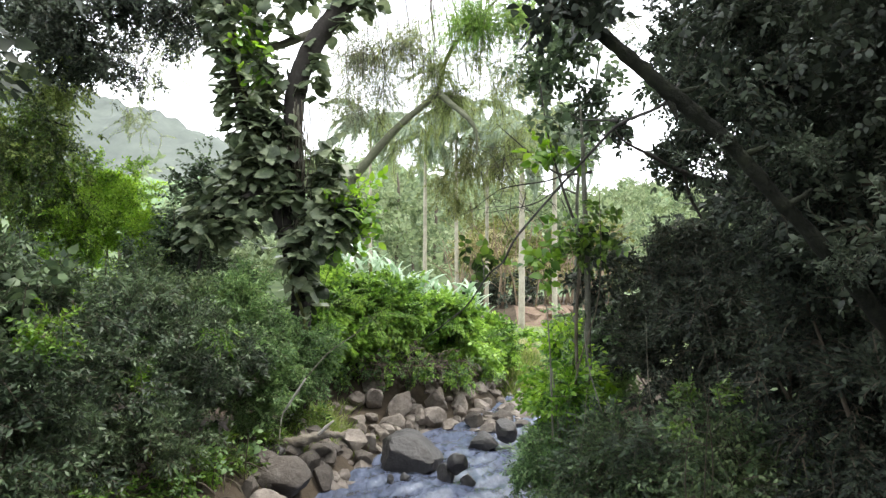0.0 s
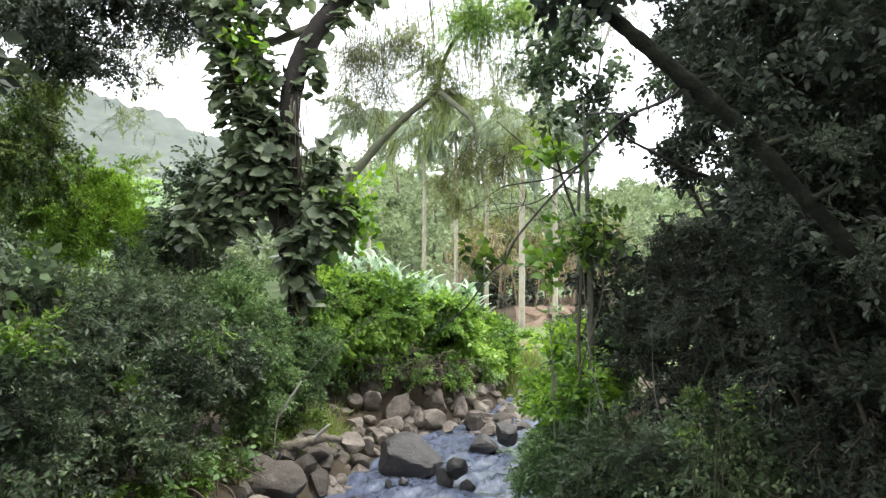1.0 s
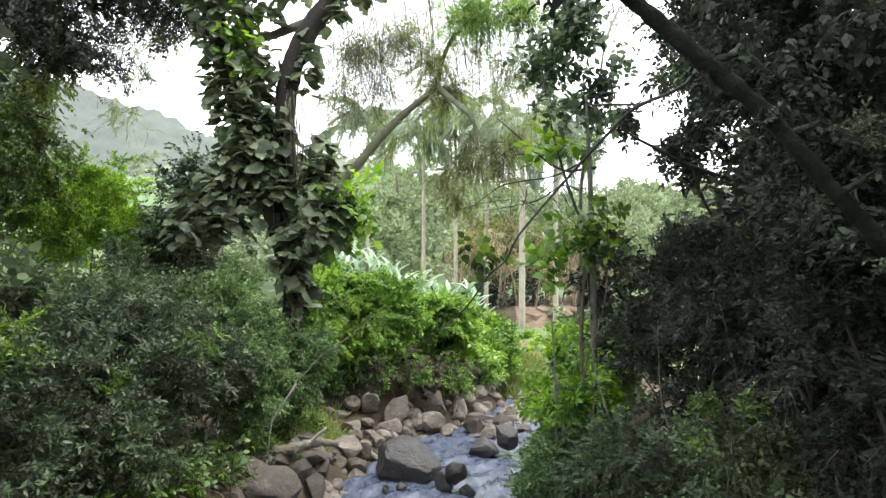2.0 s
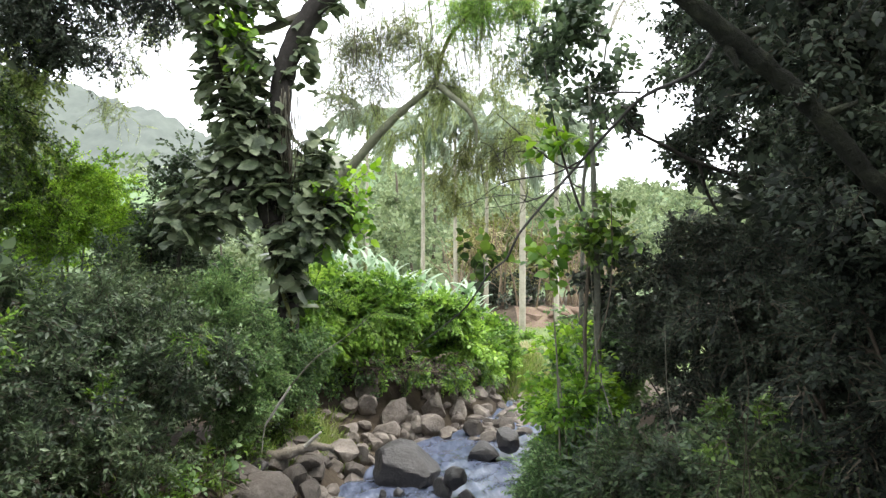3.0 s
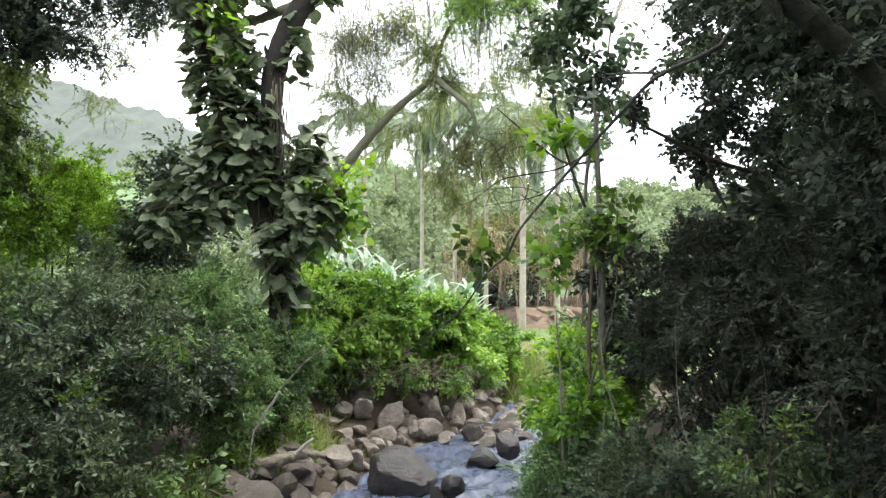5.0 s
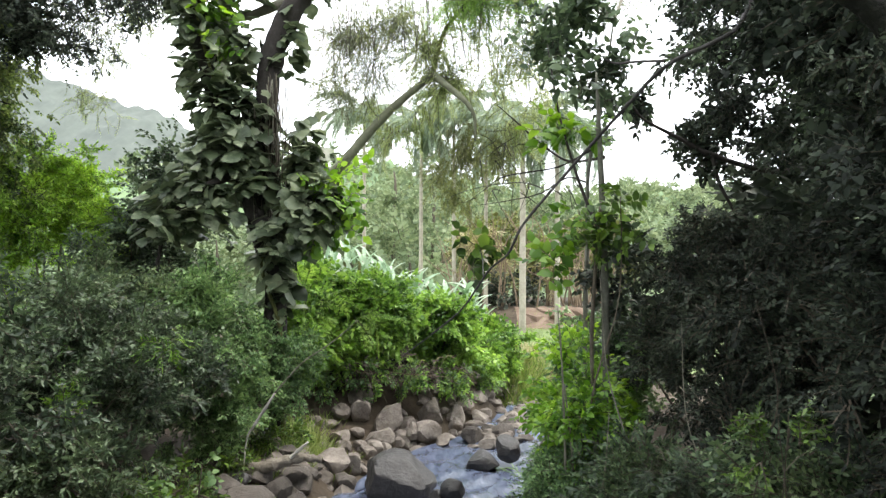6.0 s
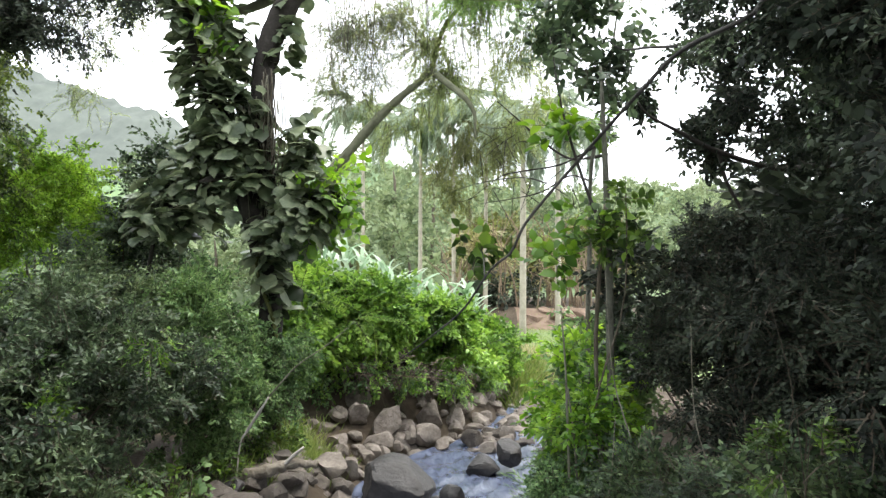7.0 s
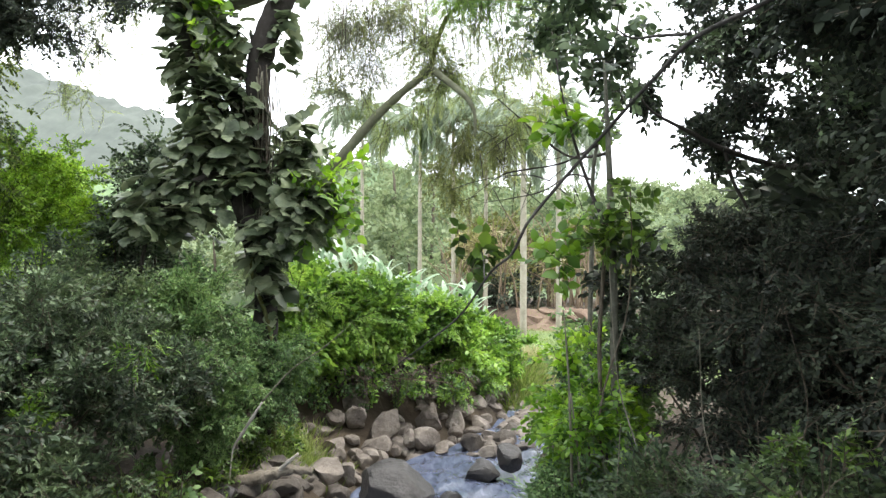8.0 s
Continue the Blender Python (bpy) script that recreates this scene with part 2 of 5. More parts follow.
def leaf_np(base, way, normal, length, width, fold=0.12, droop=0.15, full=True):
    """Many leaves at once: an outline of six corners bowed along its length, or a folded rhomb."""
    base, way, normal = np.asarray(base, float), unit(way), np.asarray(normal, float)
    side = unit(np.cross(normal, way))
    nrm = np.cross(way, side)
    L, W = np.broadcast_to(length, len(base))[:, None], np.broadcast_to(width, len(base))[:, None]
    def at(f, s, h):
        return base + way * L * f + side * W * s + nrm * (W * h - L * droop * f * f)
    if full:
        V = np.stack([base, at(0.3, 0.46, fold), at(0.3, -0.46, fold), at(0.68, 0.36, fold), at(0.68, -0.36, fold), at(1, 0, 0)], 1)
        T = np.array([[0, 2, 1], [2, 4, 1], [4, 3, 1], [4, 5, 3]])
    else:
        V = np.stack([base, at(0.45, 0.5, fold), at(0.45, -0.5, fold), at(1, 0, 0)], 1)
        T = np.array([[0, 2, 3], [0, 3, 1]])
    k = V.shape[1]
    F = (T[None] + (np.arange(len(base)) * k)[:, None, None]).reshape(-1, 3)
    return V.reshape(-1, 3), F


def spray(seed, leaves, length, leaf, width, splay=50, jitter=0.35, droop=0.25, full=True, twig=0.006, both=True):
    """A twig along +x with its leaves on both sides. Vertices, triangles, and which are wood."""
    rng = np.random.default_rng(seed)
    f = np.linspace(0.12, 1.0, leaves)
    bow = rng.uniform(-0.25, 0.25)
    def on(t):
        return np.stack([t * length, bow * length * t * t, -droop * length * t * t], -1)
    base = on(f)
    sgn = np.where(np.arange(leaves) % 2, 1.0, -1.0)
    ang = np.radians(splay) * sgn * (1 - 0.75 * f ** 4) + rng.normal(0, jitter, leaves)
    way = np.stack([np.cos(ang), np.sin(ang), rng.normal(-0.1, jitter, leaves)], -1)
    nrm = unit(np.stack([rng.normal(0, jitter, leaves), rng.normal(0, jitter, leaves), np.ones(leaves)], -1))
    size = leaf * rng.uniform(0.7, 1.2, leaves) * (1 - 0.25 * np.abs(f - 0.5))
    V, F = leaf_np(base, way, nrm, size, size * width, full=full)
    mid = on(np.array([0.0, 0.5, 1.0]))
    edge = np.array([[0, twig, 0], [0, twig * 0.7, 0], [0, twig * 0.3, 0]])
    TV = np.vstack([mid - edge, mid + edge + np.array([0, 0, twig])])
    TF = np.array([[0, 1, 3], [1, 4, 3], [1, 2, 4], [2, 5, 4]])
    return np.vstack([V, TV]), np.vstack([F, TF + len(V)]), np.r_[np.zeros(len(F), int), np.ones(len(TF), int)]


def spray_set(seed, count=5, **kw):
    return [spray(seed + i, **kw) for i in range(count)]


def scatter(sprays, P, D, scale, rng, up=(0, 0, 1), roll=0.6):
    """Sprays set at P along D. Returns vertices, triangles, materials."""
    P, D = np.asarray(P, float), unit(D)
    pick = rng.integers(0, len(sprays), len(P))
    Vs, Ts, Ms, n = [], [], [], 0
    Z = unit(np.asarray(up, float) + rng.normal(0, roll, (len(P), 3)))
    Y = unit(np.cross(Z, D))
    Z = np.cross(D, Y)
    B = np.stack([D, Y, Z], 1) * np.broadcast_to(scale, len(P))[:, None, None]
    for i, (V, T, M) in enumerate(sprays):
        s = np.where(pick == i)[0]
        if not len(s):
            continue
        W = np.einsum("vk,skj->svj", V, B[s]) + P[s][:, None]
        Vs.append(W.reshape(-1, 3))
        Ts.append((T[None] + (np.arange(len(s)) * len(V))[:, None, None]).reshape(-1, 3) + n)
        Ms.append(np.tile(M, len(s)))
        n += len(s) * len(V)
    return np.vstack(Vs), np.vstack(Ts), np.concatenate(Ms)


def lump_points(lumps, count, rng, inner=0.35, lumpy=0.3, low=-0.8):
    """Points and outward ways over uneven, overlapping masses: rows of centre and radii."""
    lumps = np.asarray(lumps, float)
    area = (lumps[:, 3] * lumps[:, 4] * lumps[:, 5]) ** (2 / 3)
    which = rng.choice(len(lumps), count, p=area / area.sum())
    u = unit(rng.standard_normal((count * 2, 3)))
    u = u[u[:, 2] > low][:count]
    which = which[:len(u)]
    c, r = lumps[which, :3], lumps[which, 3:]
    k = np.array([noise.noise(Vector(tuple(a * 2.3 + b * 1.7))) + 0.6 * noise.noise(Vector(tuple(a * 5.7 + b))) for a, b in zip(u, c)])
    depth = 1 - np.abs(rng.normal(0, inner, len(u))).clip(0, 0.85)
    p = c + u * r * ((1 + lumpy * k) * depth)[:, None]
    return p, unit(u / r), k


def crown(name, parent, lumps, count, sprays, mat, scale=(0.8, 1.3), inner=0.3, lumpy=0.35, droop=0.2, spread=0.6, seed=1, label="", low=-0.8, gaps=-9, floor=None, bunch=9, reach=0.5):
    """A mass of leafy twigs, bunched along short boughs that point outward."""
    rng = np.random.default_rng(seed)
    P, D, k = lump_points(lumps, max(4, count // bunch), rng, inner, lumpy, low)
    keep = k > gaps
    P, D = P[keep], D[keep]
    D = unit(D + rng.normal(0, spread * 0.7, D.shape) + np.array([0, 0, -droop * 0.6]))
    size = rng.uniform(0.6, 1.3, len(P)) * reach * min(1.0, float(np.mean(np.asarray(lumps)[:, 3:])) / 0.8)
    B = np.repeat(np.arange(len(P)), bunch)
    f = rng.uniform(-0.75, 0.45, len(B))
    side = rng.normal(0, 0.16, (len(B), 3)) * (1.1 - np.abs(f))[:, None]
    side[:, 2] *= 0.55
    P = P[B] + (D[B] * f[:, None] + side - np.array([0, 0, droop * 0.35]) * (f[:, None] + 0.4) ** 2) * size[B][:, None]
    D = D[B] + side * 3.0 + rng.normal(0, spread * 0.5, side.shape) + np.array([0, 0, -droop * 0.5])
    if floor is not None:
        keep = P[:, 2] > floor
        P, D = P[keep], D[keep]
    V, T, M = scatter(sprays, P, D, rng.uniform(*scale, len(P)), rng)
    base = np.array(parent.location)
    return child(name, mesh_np(name, V - base, T, [mat, M_TWIG], M), parent, label)


# leafy twigs of each kind of plant
S_SMALL = spray_set(10, count=8, leaves=14, length=0.24, leaf=0.074, width=0.42, splay=58, jitter=0.55, full=False, twig=0.004)
S_TINY = spray_set(15, count=8, leaves=13, length=0.24, leaf=0.066, width=0.5, splay=56, jitter=0.45, full=False)
S_BROAD = spray_set(20, leaves=9, length=0.40, leaf=0.15, width=0.62, splay=60, jitter=0.4)
S_FINE = spray_set(30, leaves=34, length=0.60, leaf=0.075, width=0.26, splay=66, jitter=0.25, droop=0.35, full=False)
S_LACE = spray_set(35, leaves=12, length=0.55, leaf=0.055, width=0.45, splay=62, jitter=0.5, droop=0.45, full=False, twig=0.004)
S_NARROW = spray_set(40, leaves=11, length=0.45, leaf=0.17, width=0.22, splay=40, jitter=0.3, droop=0.35)
S_FAR = spray_set(50, leaves=9, length=0.9, leaf=0.34, width=0.6, splay=60, jitter=0.5, full=False, twig=0.01)


# ---- ground and water ----
def smooth(a, b, x):
    t = np.clip((x - a) / (b - a), 0, 1)
    return t * t * (3 - 2 * t)


def stream_x(y):
    return np.interp(y, [-30, 6, 10, 13, 14.8, 16, 18, 19.5, 22, 30, 60], [0.6, 0.1, 0.0, 0.45, 0.75, 1.75, 2.75, 3.3, 4.6, 9.0, 26.0])


def stream_half(y):
    return np.interp(y, [-30, 8, 11, 14, 16, 30], [2.0, 2.0, 1.75, 1.15, 0.85, 0.9])


def ground_z(x, y):
    x, y = np.asarray(x, float), np.asarray(y, float)
    off = x - stream_x(y)
    w = stream_half(y)
    bed = -0.30
    bar = smooth(12.0, 14.5, y) * (1 - smooth(19, 23, y))
    left_rise = 0.6 * (1 - bar) + 0.62 * bar
    reach = 1.3 * (1 - bar) + 3.0 * bar
    left = bed + (left_rise - bed) * smooth(0, 1, (-off - w + 0.15) / reach)
    right = bed + 1.0 * smooth(0, 1, (off - w + 0.1) / 0.8)
    z = np.where(off < 0, left, right)
    z = z + 0.75 * smooth(16.2, 17.6, y + 0.55 * np.clip(-x - 0.5, 0, 2) - 0.9 * np.clip(x, 0, 3)) * (1 - smooth(21, 25, y)) * (1 - smooth(0.9, 2.0, x))
    z = z + 0.5 * smooth(3, 9, np.abs(off)) * (1 - smooth(18, 26, y))
    far = 0.55 + 0.075 * np.clip(y - 22, 0, 8.5) + 0.75 * smooth(30.6, 32.4, y + 0.35 * np.sin(x * 1.7)) + 0.02 * np.clip(y - 33, 0, 30)
    open_ground = smooth(19, 24, y) * smooth(-12, -4, x)
    z = np.where(np.abs(off) > w, z * (1 - open_ground) + far * open_ground, z)
    z = z + 13 * smooth(52, 130, y) + 0.06 * np.clip(y - 130, 0, 500)
    z = z + 0.05 * np.sin(x * 2.1 + y * 0.7) * np.cos(y * 1.9 - x * 0.4)
    return z


def axis(near0, near1, step, far):
    a = list(np.arange(near0, near1 + 1e-6, step))
    s, v = step, near1
    while v < far:
        s *= 1.22
        v += s
        a.append(v)
    s, v = step, near0
    while v > -far:
        s *= 1.22
        v -= s
        a.insert(0, v)
    return np.array(a)


gx, gy = axis(-8, 8, 0.16, 900), axis(2, 30, 0.16, 900)
GX, GY = np.meshgrid(gx, gy)
GZ = ground_z(GX, GY)
V = np.stack([GX, GY, GZ], -1).reshape(-1, 3)
i, j = np.meshgrid(np.arange(len(gy) - 1), np.arange(len(gx) - 1), indexing="ij")
q = i * len(gx) + j
Q = np.stack([q, q + 1, q + len(gx) + 1, q + len(gx)], -1).reshape(-1, 4)
mx, my = V[Q].mean(1)[:, 0], V[Q].mean(1)[:, 1]
lawn = np.where((my > 40) | (mx < -7) | ((mx > 6.5) & (my < 20)) | (my < -10), 2, ((my > 20.5) & (mx > -3) & (np.abs(mx - stream_x(my)) > stream_half(my) + 0.4)).astype(int))
m, n, l, b = node_mat("lawn_turf")
l.new(ramp_node(n, l, noise_node(n, l, 1.5, 8, 0.7), [(0.25, (0.07, 0.11, 0.035)), (0.55, (0.14, 0.19, 0.065)), (0.8, (0.24, 0.27, 0.12))]), b.inputs["Base Color"])
b.inputs["Roughness"].default_value = 0.9
M_TURF = m
m, n, l, b = node_mat("wooded_slope")
l.new(ramp_node(n, l, noise_node(n, l, 0.4, 9, 0.75), [(0.3, (0.03, 0.05, 0.02)), (0.55, (0.08, 0.12, 0.045)), (0.8, (0.15, 0.18, 0.08))]), b.inputs["Base Color"])
b.inputs["Roughness"].default_value = 1.0
M_SLOPE = m
lawn = np.where((my > 30.3 + 0.4 * np.sin(mx * 2.3)) & (my < 40) & (mx > 0.5), np.where((mx > 3.7) & (mx < 6.4) & (my < 32.6), 3, 0), lawn)
ground = tagged(new("ground", mesh_np("ground", V, Q, [M_EARTH, M_TURF, M_SLOPE, M_CLAY], lawn, smooth=True)), "brown leaf-littered earth banks with green lawn beyond", "ground", kind="structure")

m, n, l, b = node_mat("stream_water_sky_tint")
tc = n.new("ShaderNodeTexCoord")
mp = n.new("ShaderNodeMapping")
mp.inputs["Scale"].default_value = (1.2, 0.5, 1)
l.new(tc.outputs["Object"], mp.inputs["Vector"])
wv = n.new("ShaderNodeTexNoise")
wv.inputs["Scale"].default_value, wv.inputs["Detail"].default_value, wv.inputs["Distortion"].default_value = 6.5, 8, 0.6
l.new(mp.outputs[0], wv.inputs["Vector"])
# Base colour carries the reflected sky's pale blue, with foam in the lightest stop.
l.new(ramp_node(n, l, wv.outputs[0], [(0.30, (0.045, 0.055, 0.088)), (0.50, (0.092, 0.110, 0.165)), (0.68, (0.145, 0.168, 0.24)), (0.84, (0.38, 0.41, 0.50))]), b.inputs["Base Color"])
b.inputs["Roughness"].default_value = 0.16
bp = n.new("ShaderNodeBump")
bp.inputs["Strength"].default_value, bp.inputs["Distance"].default_value = 0.45, 0.05
l.new(wv.outputs[0], bp.inputs["Height"])
l.new(bp.outputs[0], b.inputs["Normal"])
M_WATER = m
ys = np.arange(-12, 44, 0.12)
ss = np.linspace(-1, 1, 30)
YY, SS = np.meshgrid(ys, ss, indexing="ij")
XX = stream_x(YY) + SS * (stream_half(YY) + 0.35)
ZZ = 0.02 * np.sin(YY * 5 + XX * 3) + 0.015 * np.sin(YY * 9 - XX * 7) + 0.012 * np.sin(XX * 13 + YY * 2) + 0.05 * smooth(13, 19, YY)
V = np.stack([XX, YY, ZZ], -1).reshape(-1, 3)
i, j = np.meshgrid(np.arange(len(ys) - 1), np.arange(len(ss) - 1), indexing="ij")
q = i * len(ss) + j
Q = np.stack([q, q + 1, q + len(ss) + 1, q + len(ss)], -1).reshape(-1, 4)
tagged(new("water", mesh_np("water", V, Q, [M_WATER], smooth=True)), "shallow stream water rippling over stones, the sky's pale blue painted in", "water", kind="structure")


# ---- rocks ----
def rock_mesh(seed, r, mat, detail=3, flat=(0.42, 0.8), faces=()):
    """A water-worn, faceted stone."""
    rng = np.random.default_rng(seed)
    bm = bmesh.new()
    bmesh.ops.create_icosphere(bm, subdivisions=detail, radius=1)
    cuts = [(unit(rng.standard_normal(3)), rng.uniform(*flat)) for _ in range(11)]
    cuts += [(unit(np.array(nn, float)), dd) for nn, dd in faces]
    o = Vector(rng.uniform(-9, 9, 3))
    for v in bm.verts:
        p = np.array(v.co)
        for nn, dd in cuts:
            over = p @ nn - dd
            if over > 0:
                p = p - nn * over * 0.95
        q = Vector(p)
        q *= 1.14 + 0.12 * noise.noise(q * 1.7 + o) + 0.05 * noise.noise(q * 4.5 + o) + 0.02 * noise.noise(q * 11 + o)
        v.co = Vector((q.x * r[0], q.y * r[1], q.z * r[2]))
    me = bpy.data.meshes.new("rock")
    bm.to_mesh(me)
    bm.free()
    me.materials.append(mat)
    for p in me.polygons:
        p.use_smooth = True
    me.set_sharp_from_angle(angle=0.42)
    return me


def rock(name, x, y, z, r, seed, wet=False, turn=0, label="", flat=(0.42, 0.8), faces=()):
    ob = new(name, rock_mesh(seed, r, (M_ROCK, M_WETROCK, M_DAMPSHADE_ROCK)[int(wet)], 4 if max(r) > 0.4 else 3, flat, faces))
    ob.location, ob.rotation_euler = (x, y, z), (0, 0, radians(turn))
    return tagged(ob, label or ("dark wet basalt stone in the stream" if wet == 1 else "brown basalt stone at the water's edge, darkened by damp and painted shade" if wet else "grey-brown rounded basalt stone on the bank"), "rock", "stream rocks")


ROCKS = [
    (0.98, 14.00, 0.10, (0.30, 0.25, 0.22), 1), (1.42, 14.17, 0.30, (0.26, 0.23, 0.24), 1), (0.19, 12.06, 0.09, (0.18, 0.15, 0.17), 1),
    (0.41, 11.96, 0.27, (0.19, 0.16, 0.18), 1), (0.55, 11.77, 0.04, (0.16, 0.14, 0.14), 1), (-0.50, 11.97, 0.01, (0.10, 0.09, 0.10), 1),
    (-0.75, 11.80, 0.05, (0.08, 0.07, 0.08), 1), (0.92, 15.89, 0.11, (0.29, 0.25, 0.23), 2), (1.49, 16.24, 0.11, (0.33, 0.27, 0.23), 2),
    (0.27, 15.58, 0.06, (0.20, 0.17, 0.17), 0), (-0.06, 16.79, 0.35, (0.46, 0.38, 0.35), 0), (-0.06, 15.73, 0.16, (0.37, 0.31, 0.27), 0),
    (-0.85, 15.80, 0.47, (0.41, 0.35, 0.38), 0), (-1.44, 15.64, 0.70, (0.24, 0.21, 0.23), 0), (-1.80, 15.47, 0.68, (0.20, 0.17, 0.19), 0),
    (-2.00, 15.20, 0.48, (0.26, 0.21, 0.18), 0), (-1.52, 16.16, 0.84, (0.31, 0.27, 0.27), 0), (-1.01, 15.36, 0.16, (0.35, 0.29, 0.25), 0),
    (-1.67, 14.90, 0.30, (0.25, 0.22, 0.24), 0), (-1.26, 14.99, 0.09, (0.14, 0.12, 0.13), 0), (-0.57, 15.36, 0.11, (0.12, 0.11, 0.12), 0),
    (-0.37, 15.65, 0.26, (0.18, 0.15, 0.17), 0), (-1.63, 13.33, 0.31, (0.29, 0.25, 0.27), 0), (-1.30, 13.63, 0.19, (0.21, 0.18, 0.20), 0),
    # Left bank stones marked 2: shade is put into their colour.
    (-1.95, 12.03, 0.36, (0.27, 0.23, 0.25), 2), (-1.78, 11.47, 0.13, (0.26, 0.23, 0.24), 2), (-2.30, 10.71, 0.34, (0.45, 0.37, 0.33), 2),
    (-2.60, 9.97, 0.43, (0.21, 0.18, 0.20), 2), (0.62, 17.20, 0.22, (0.31, 0.26, 0.24), 0), (1.15, 17.47, 0.15, (0.29, 0.24, 0.21), 0),
    (-0.70, 17.07, 0.66, (0.26, 0.23, 0.24), 0), (1.80, 17.16, 0.08, (0.31, 0.26, 0.18), 2), (1.30, 16.64, 0.06, (0.21, 0.18, 0.17), 2),
]
BOULDER_FACES = [((0.72, -0.1, 0.60), 0.64), ((0.95, -0.3, -0.2), 0.84), ((-0.95, -0.2, 0.15), 0.76), ((0.05, -0.12, 1.0), 0.80), ((-0.15, -0.92, -0.1), 0.70), ((0.25, -0.68, 0.68), 0.66)]
rock("boulder", -0.45, 12.74, 0.17, (0.57, 0.47, 0.43), 8, True, 0, "large dark basalt boulder standing in the stream", (0.80, 0.97), BOULDER_FACES)
for i, (x, y, z, r, wet) in enumerate(ROCKS):
    rock("rock", x, y, z, r, 40 + i, wet, i * 47 + 25, flat=(0.52, 0.84) if wet == 1 else (0.42, 0.8))
rng = np.random.default_rng(6)
for i in range(46):
    y = rng.uniform(13.0, 20.5)
    x = float(stream_x(y)) - float(stream_half(y)) * 0.75 - abs(rng.normal(0, 1.1))
    r = rng.uniform(0.10, 0.22)
    rock("rock", x, y, float(ground_z(x, y)) + r * 0.35, (r, r * rng.uniform(0.75, 1.0), r * rng.uniform(0.6, 0.9)), 140 + i, False, i * 61)
rng = np.random.default_rng(5)
small = [rock_mesh(900 + i, (0.11, 0.10, 0.08), M_ROCK, 2) for i in range(5)]
for i in range(280):
    y = rng.uniform(11.5, 21)
    x = stream_x(y) - stream_half(y) * 0.7 - rng.uniform(-0.3, 2.2) + 0.3 * rng.standard_normal()
    s = rng.uniform(0.6, 2.2)
    ob = new("stone", small[i % 5])
    ob.location = (x, y, float(ground_z(x, y)) + 0.03 * s)
    ob.rotation_euler, ob.scale = (rng.uniform(-.4, .4), rng.uniform(-.4, .4), rng.uniform(0, 6)), (s, s * rng.uniform(.7, 1.1), s)
    tagged(ob, "small grey-brown stone on the stream bank", "rock", "bank stones")


# ---- shrubs ----
def shrub(name, at, lumps, count, sprays, mat, label, seed, stems=5, group="", stem_r=0.035, **kw):
    kw = {"lumpy": 0.5, "inner": 0.22, "bunch": 12, **kw}
    z = float(ground_z(at[0], at[1]))
    ob = thing(name, (at[0], at[1], z), label, "shrub", group)
    rng = np.random.default_rng(seed)
    top = max(a[2] + a[5] * 0.5 for a in lumps)
    for i in range(stems):
        c = lumps[i % len(lumps)]
        tip = np.array([c[0] + rng.normal(0, 0.4) * c[3], c[1] + rng.normal(0, 0.4) * c[4], c[2] + rng.uniform(0.0, 0.6) * c[5]])
        foot = np.array([at[0] + rng.normal(0, 0.15), at[1] + rng.normal(0, 0.15), z - 0.1])
        mid = (foot * 0.5 + tip * 0.5) + rng.normal(0, 0.12, 3)
        limb("stem", ob, [foot, mid, tip], [stem_r, stem_r * 0.63, stem_r * 0.2], M_TWIG, 6, 4, 0.08, seed + i)
    crown("foliage", ob, lumps, count, sprays, mat, seed=seed, floor=z, **kw)
    return ob


def clumps(masses, n, size, seed, keep=0.8):
    """Masses broken up into many uneven bosses with hollows between them."""
    rng = np.random.default_rng(seed)
    rows = [(*c[:3], *(keep * v for v in c[3:])) for c in masses]
    for c in masses:
        k = max(3, int(n * c[3] * c[5]))
        u = unit(rng.standard_normal((k * 3, 3)))
        u = u[u[:, 2] > -0.45][:k]
        for a in u:
            r = size * rng.uniform(0.7, 1.35)
            rows.append((c[0] + a[0] * c[3] * 0.85, c[1] + a[1] * c[4] * 0.85, c[2] + a[2] * c[5] * 0.85, r, r, r * rng.uniform(0.6, 0.95)))
    return rows


shrub("shrub", (-4.4, 7.0), clumps([(-4.5, 7.0, 2.0, 1.3, 1.3, 1.55), (-3.95, 6.5, 1.75, 0.65, 0.65, 0.8), (-4.2, 6.2, 1.1, 0.8, 0.6, 0.55), (-3.85, 7.3, 3.05, 0.5, 0.5, 0.75), (-4.8, 7.4, 3.2, 0.8, 0.7, 0.8)], 9, 0.36, 101), 5400, S_SMALL, M_SHADE, "dense dark green shrub with small leaves on the bank", 101, gaps=-0.3, low=-0.35)
shrub("shrub", (-4.2, 10.2), clumps([(-4.2, 10.3, 2.0, 1.5, 1.25, 1.3), (-3.3, 9.8, 1.9, 0.75, 0.7, 0.75), (-3.7, 9.2, 1.15, 0.7, 0.5, 0.55), (-4.7, 9.0, 1.15, 0.8, 0.6, 0.6)], 9, 0.38, 102), 6494, S_SMALL, M_SHADE, "dense blue-green shrub with small glossy leaves on the bank", 102, low=-0.3, gaps=-0.22, lumpy=0.6)
shrub("shrub", (-3.2, 12.2), clumps([(-3.35, 12.1, 1.95, 0.9, 1.0, 1.35), (-3.15, 12.2, 3.0, 0.55, 0.45, 0.5), (-2.7, 12.9, 1.5, 0.5, 0.5, 0.75), (-2.72, 13.0, 2.25, 0.46, 0.33, 0.8), (-2.5, 13.1, 1.9, 0.32, 0.25, 0.55), (-3.1, 11.8, 1.1, 0.45, 0.4, 0.5)], 9, 0.3, 103), 4992, S_SMALL, M_FRESH, "rounded fresh-green shrub overhanging the stream bank", 103, gaps=-0.25)
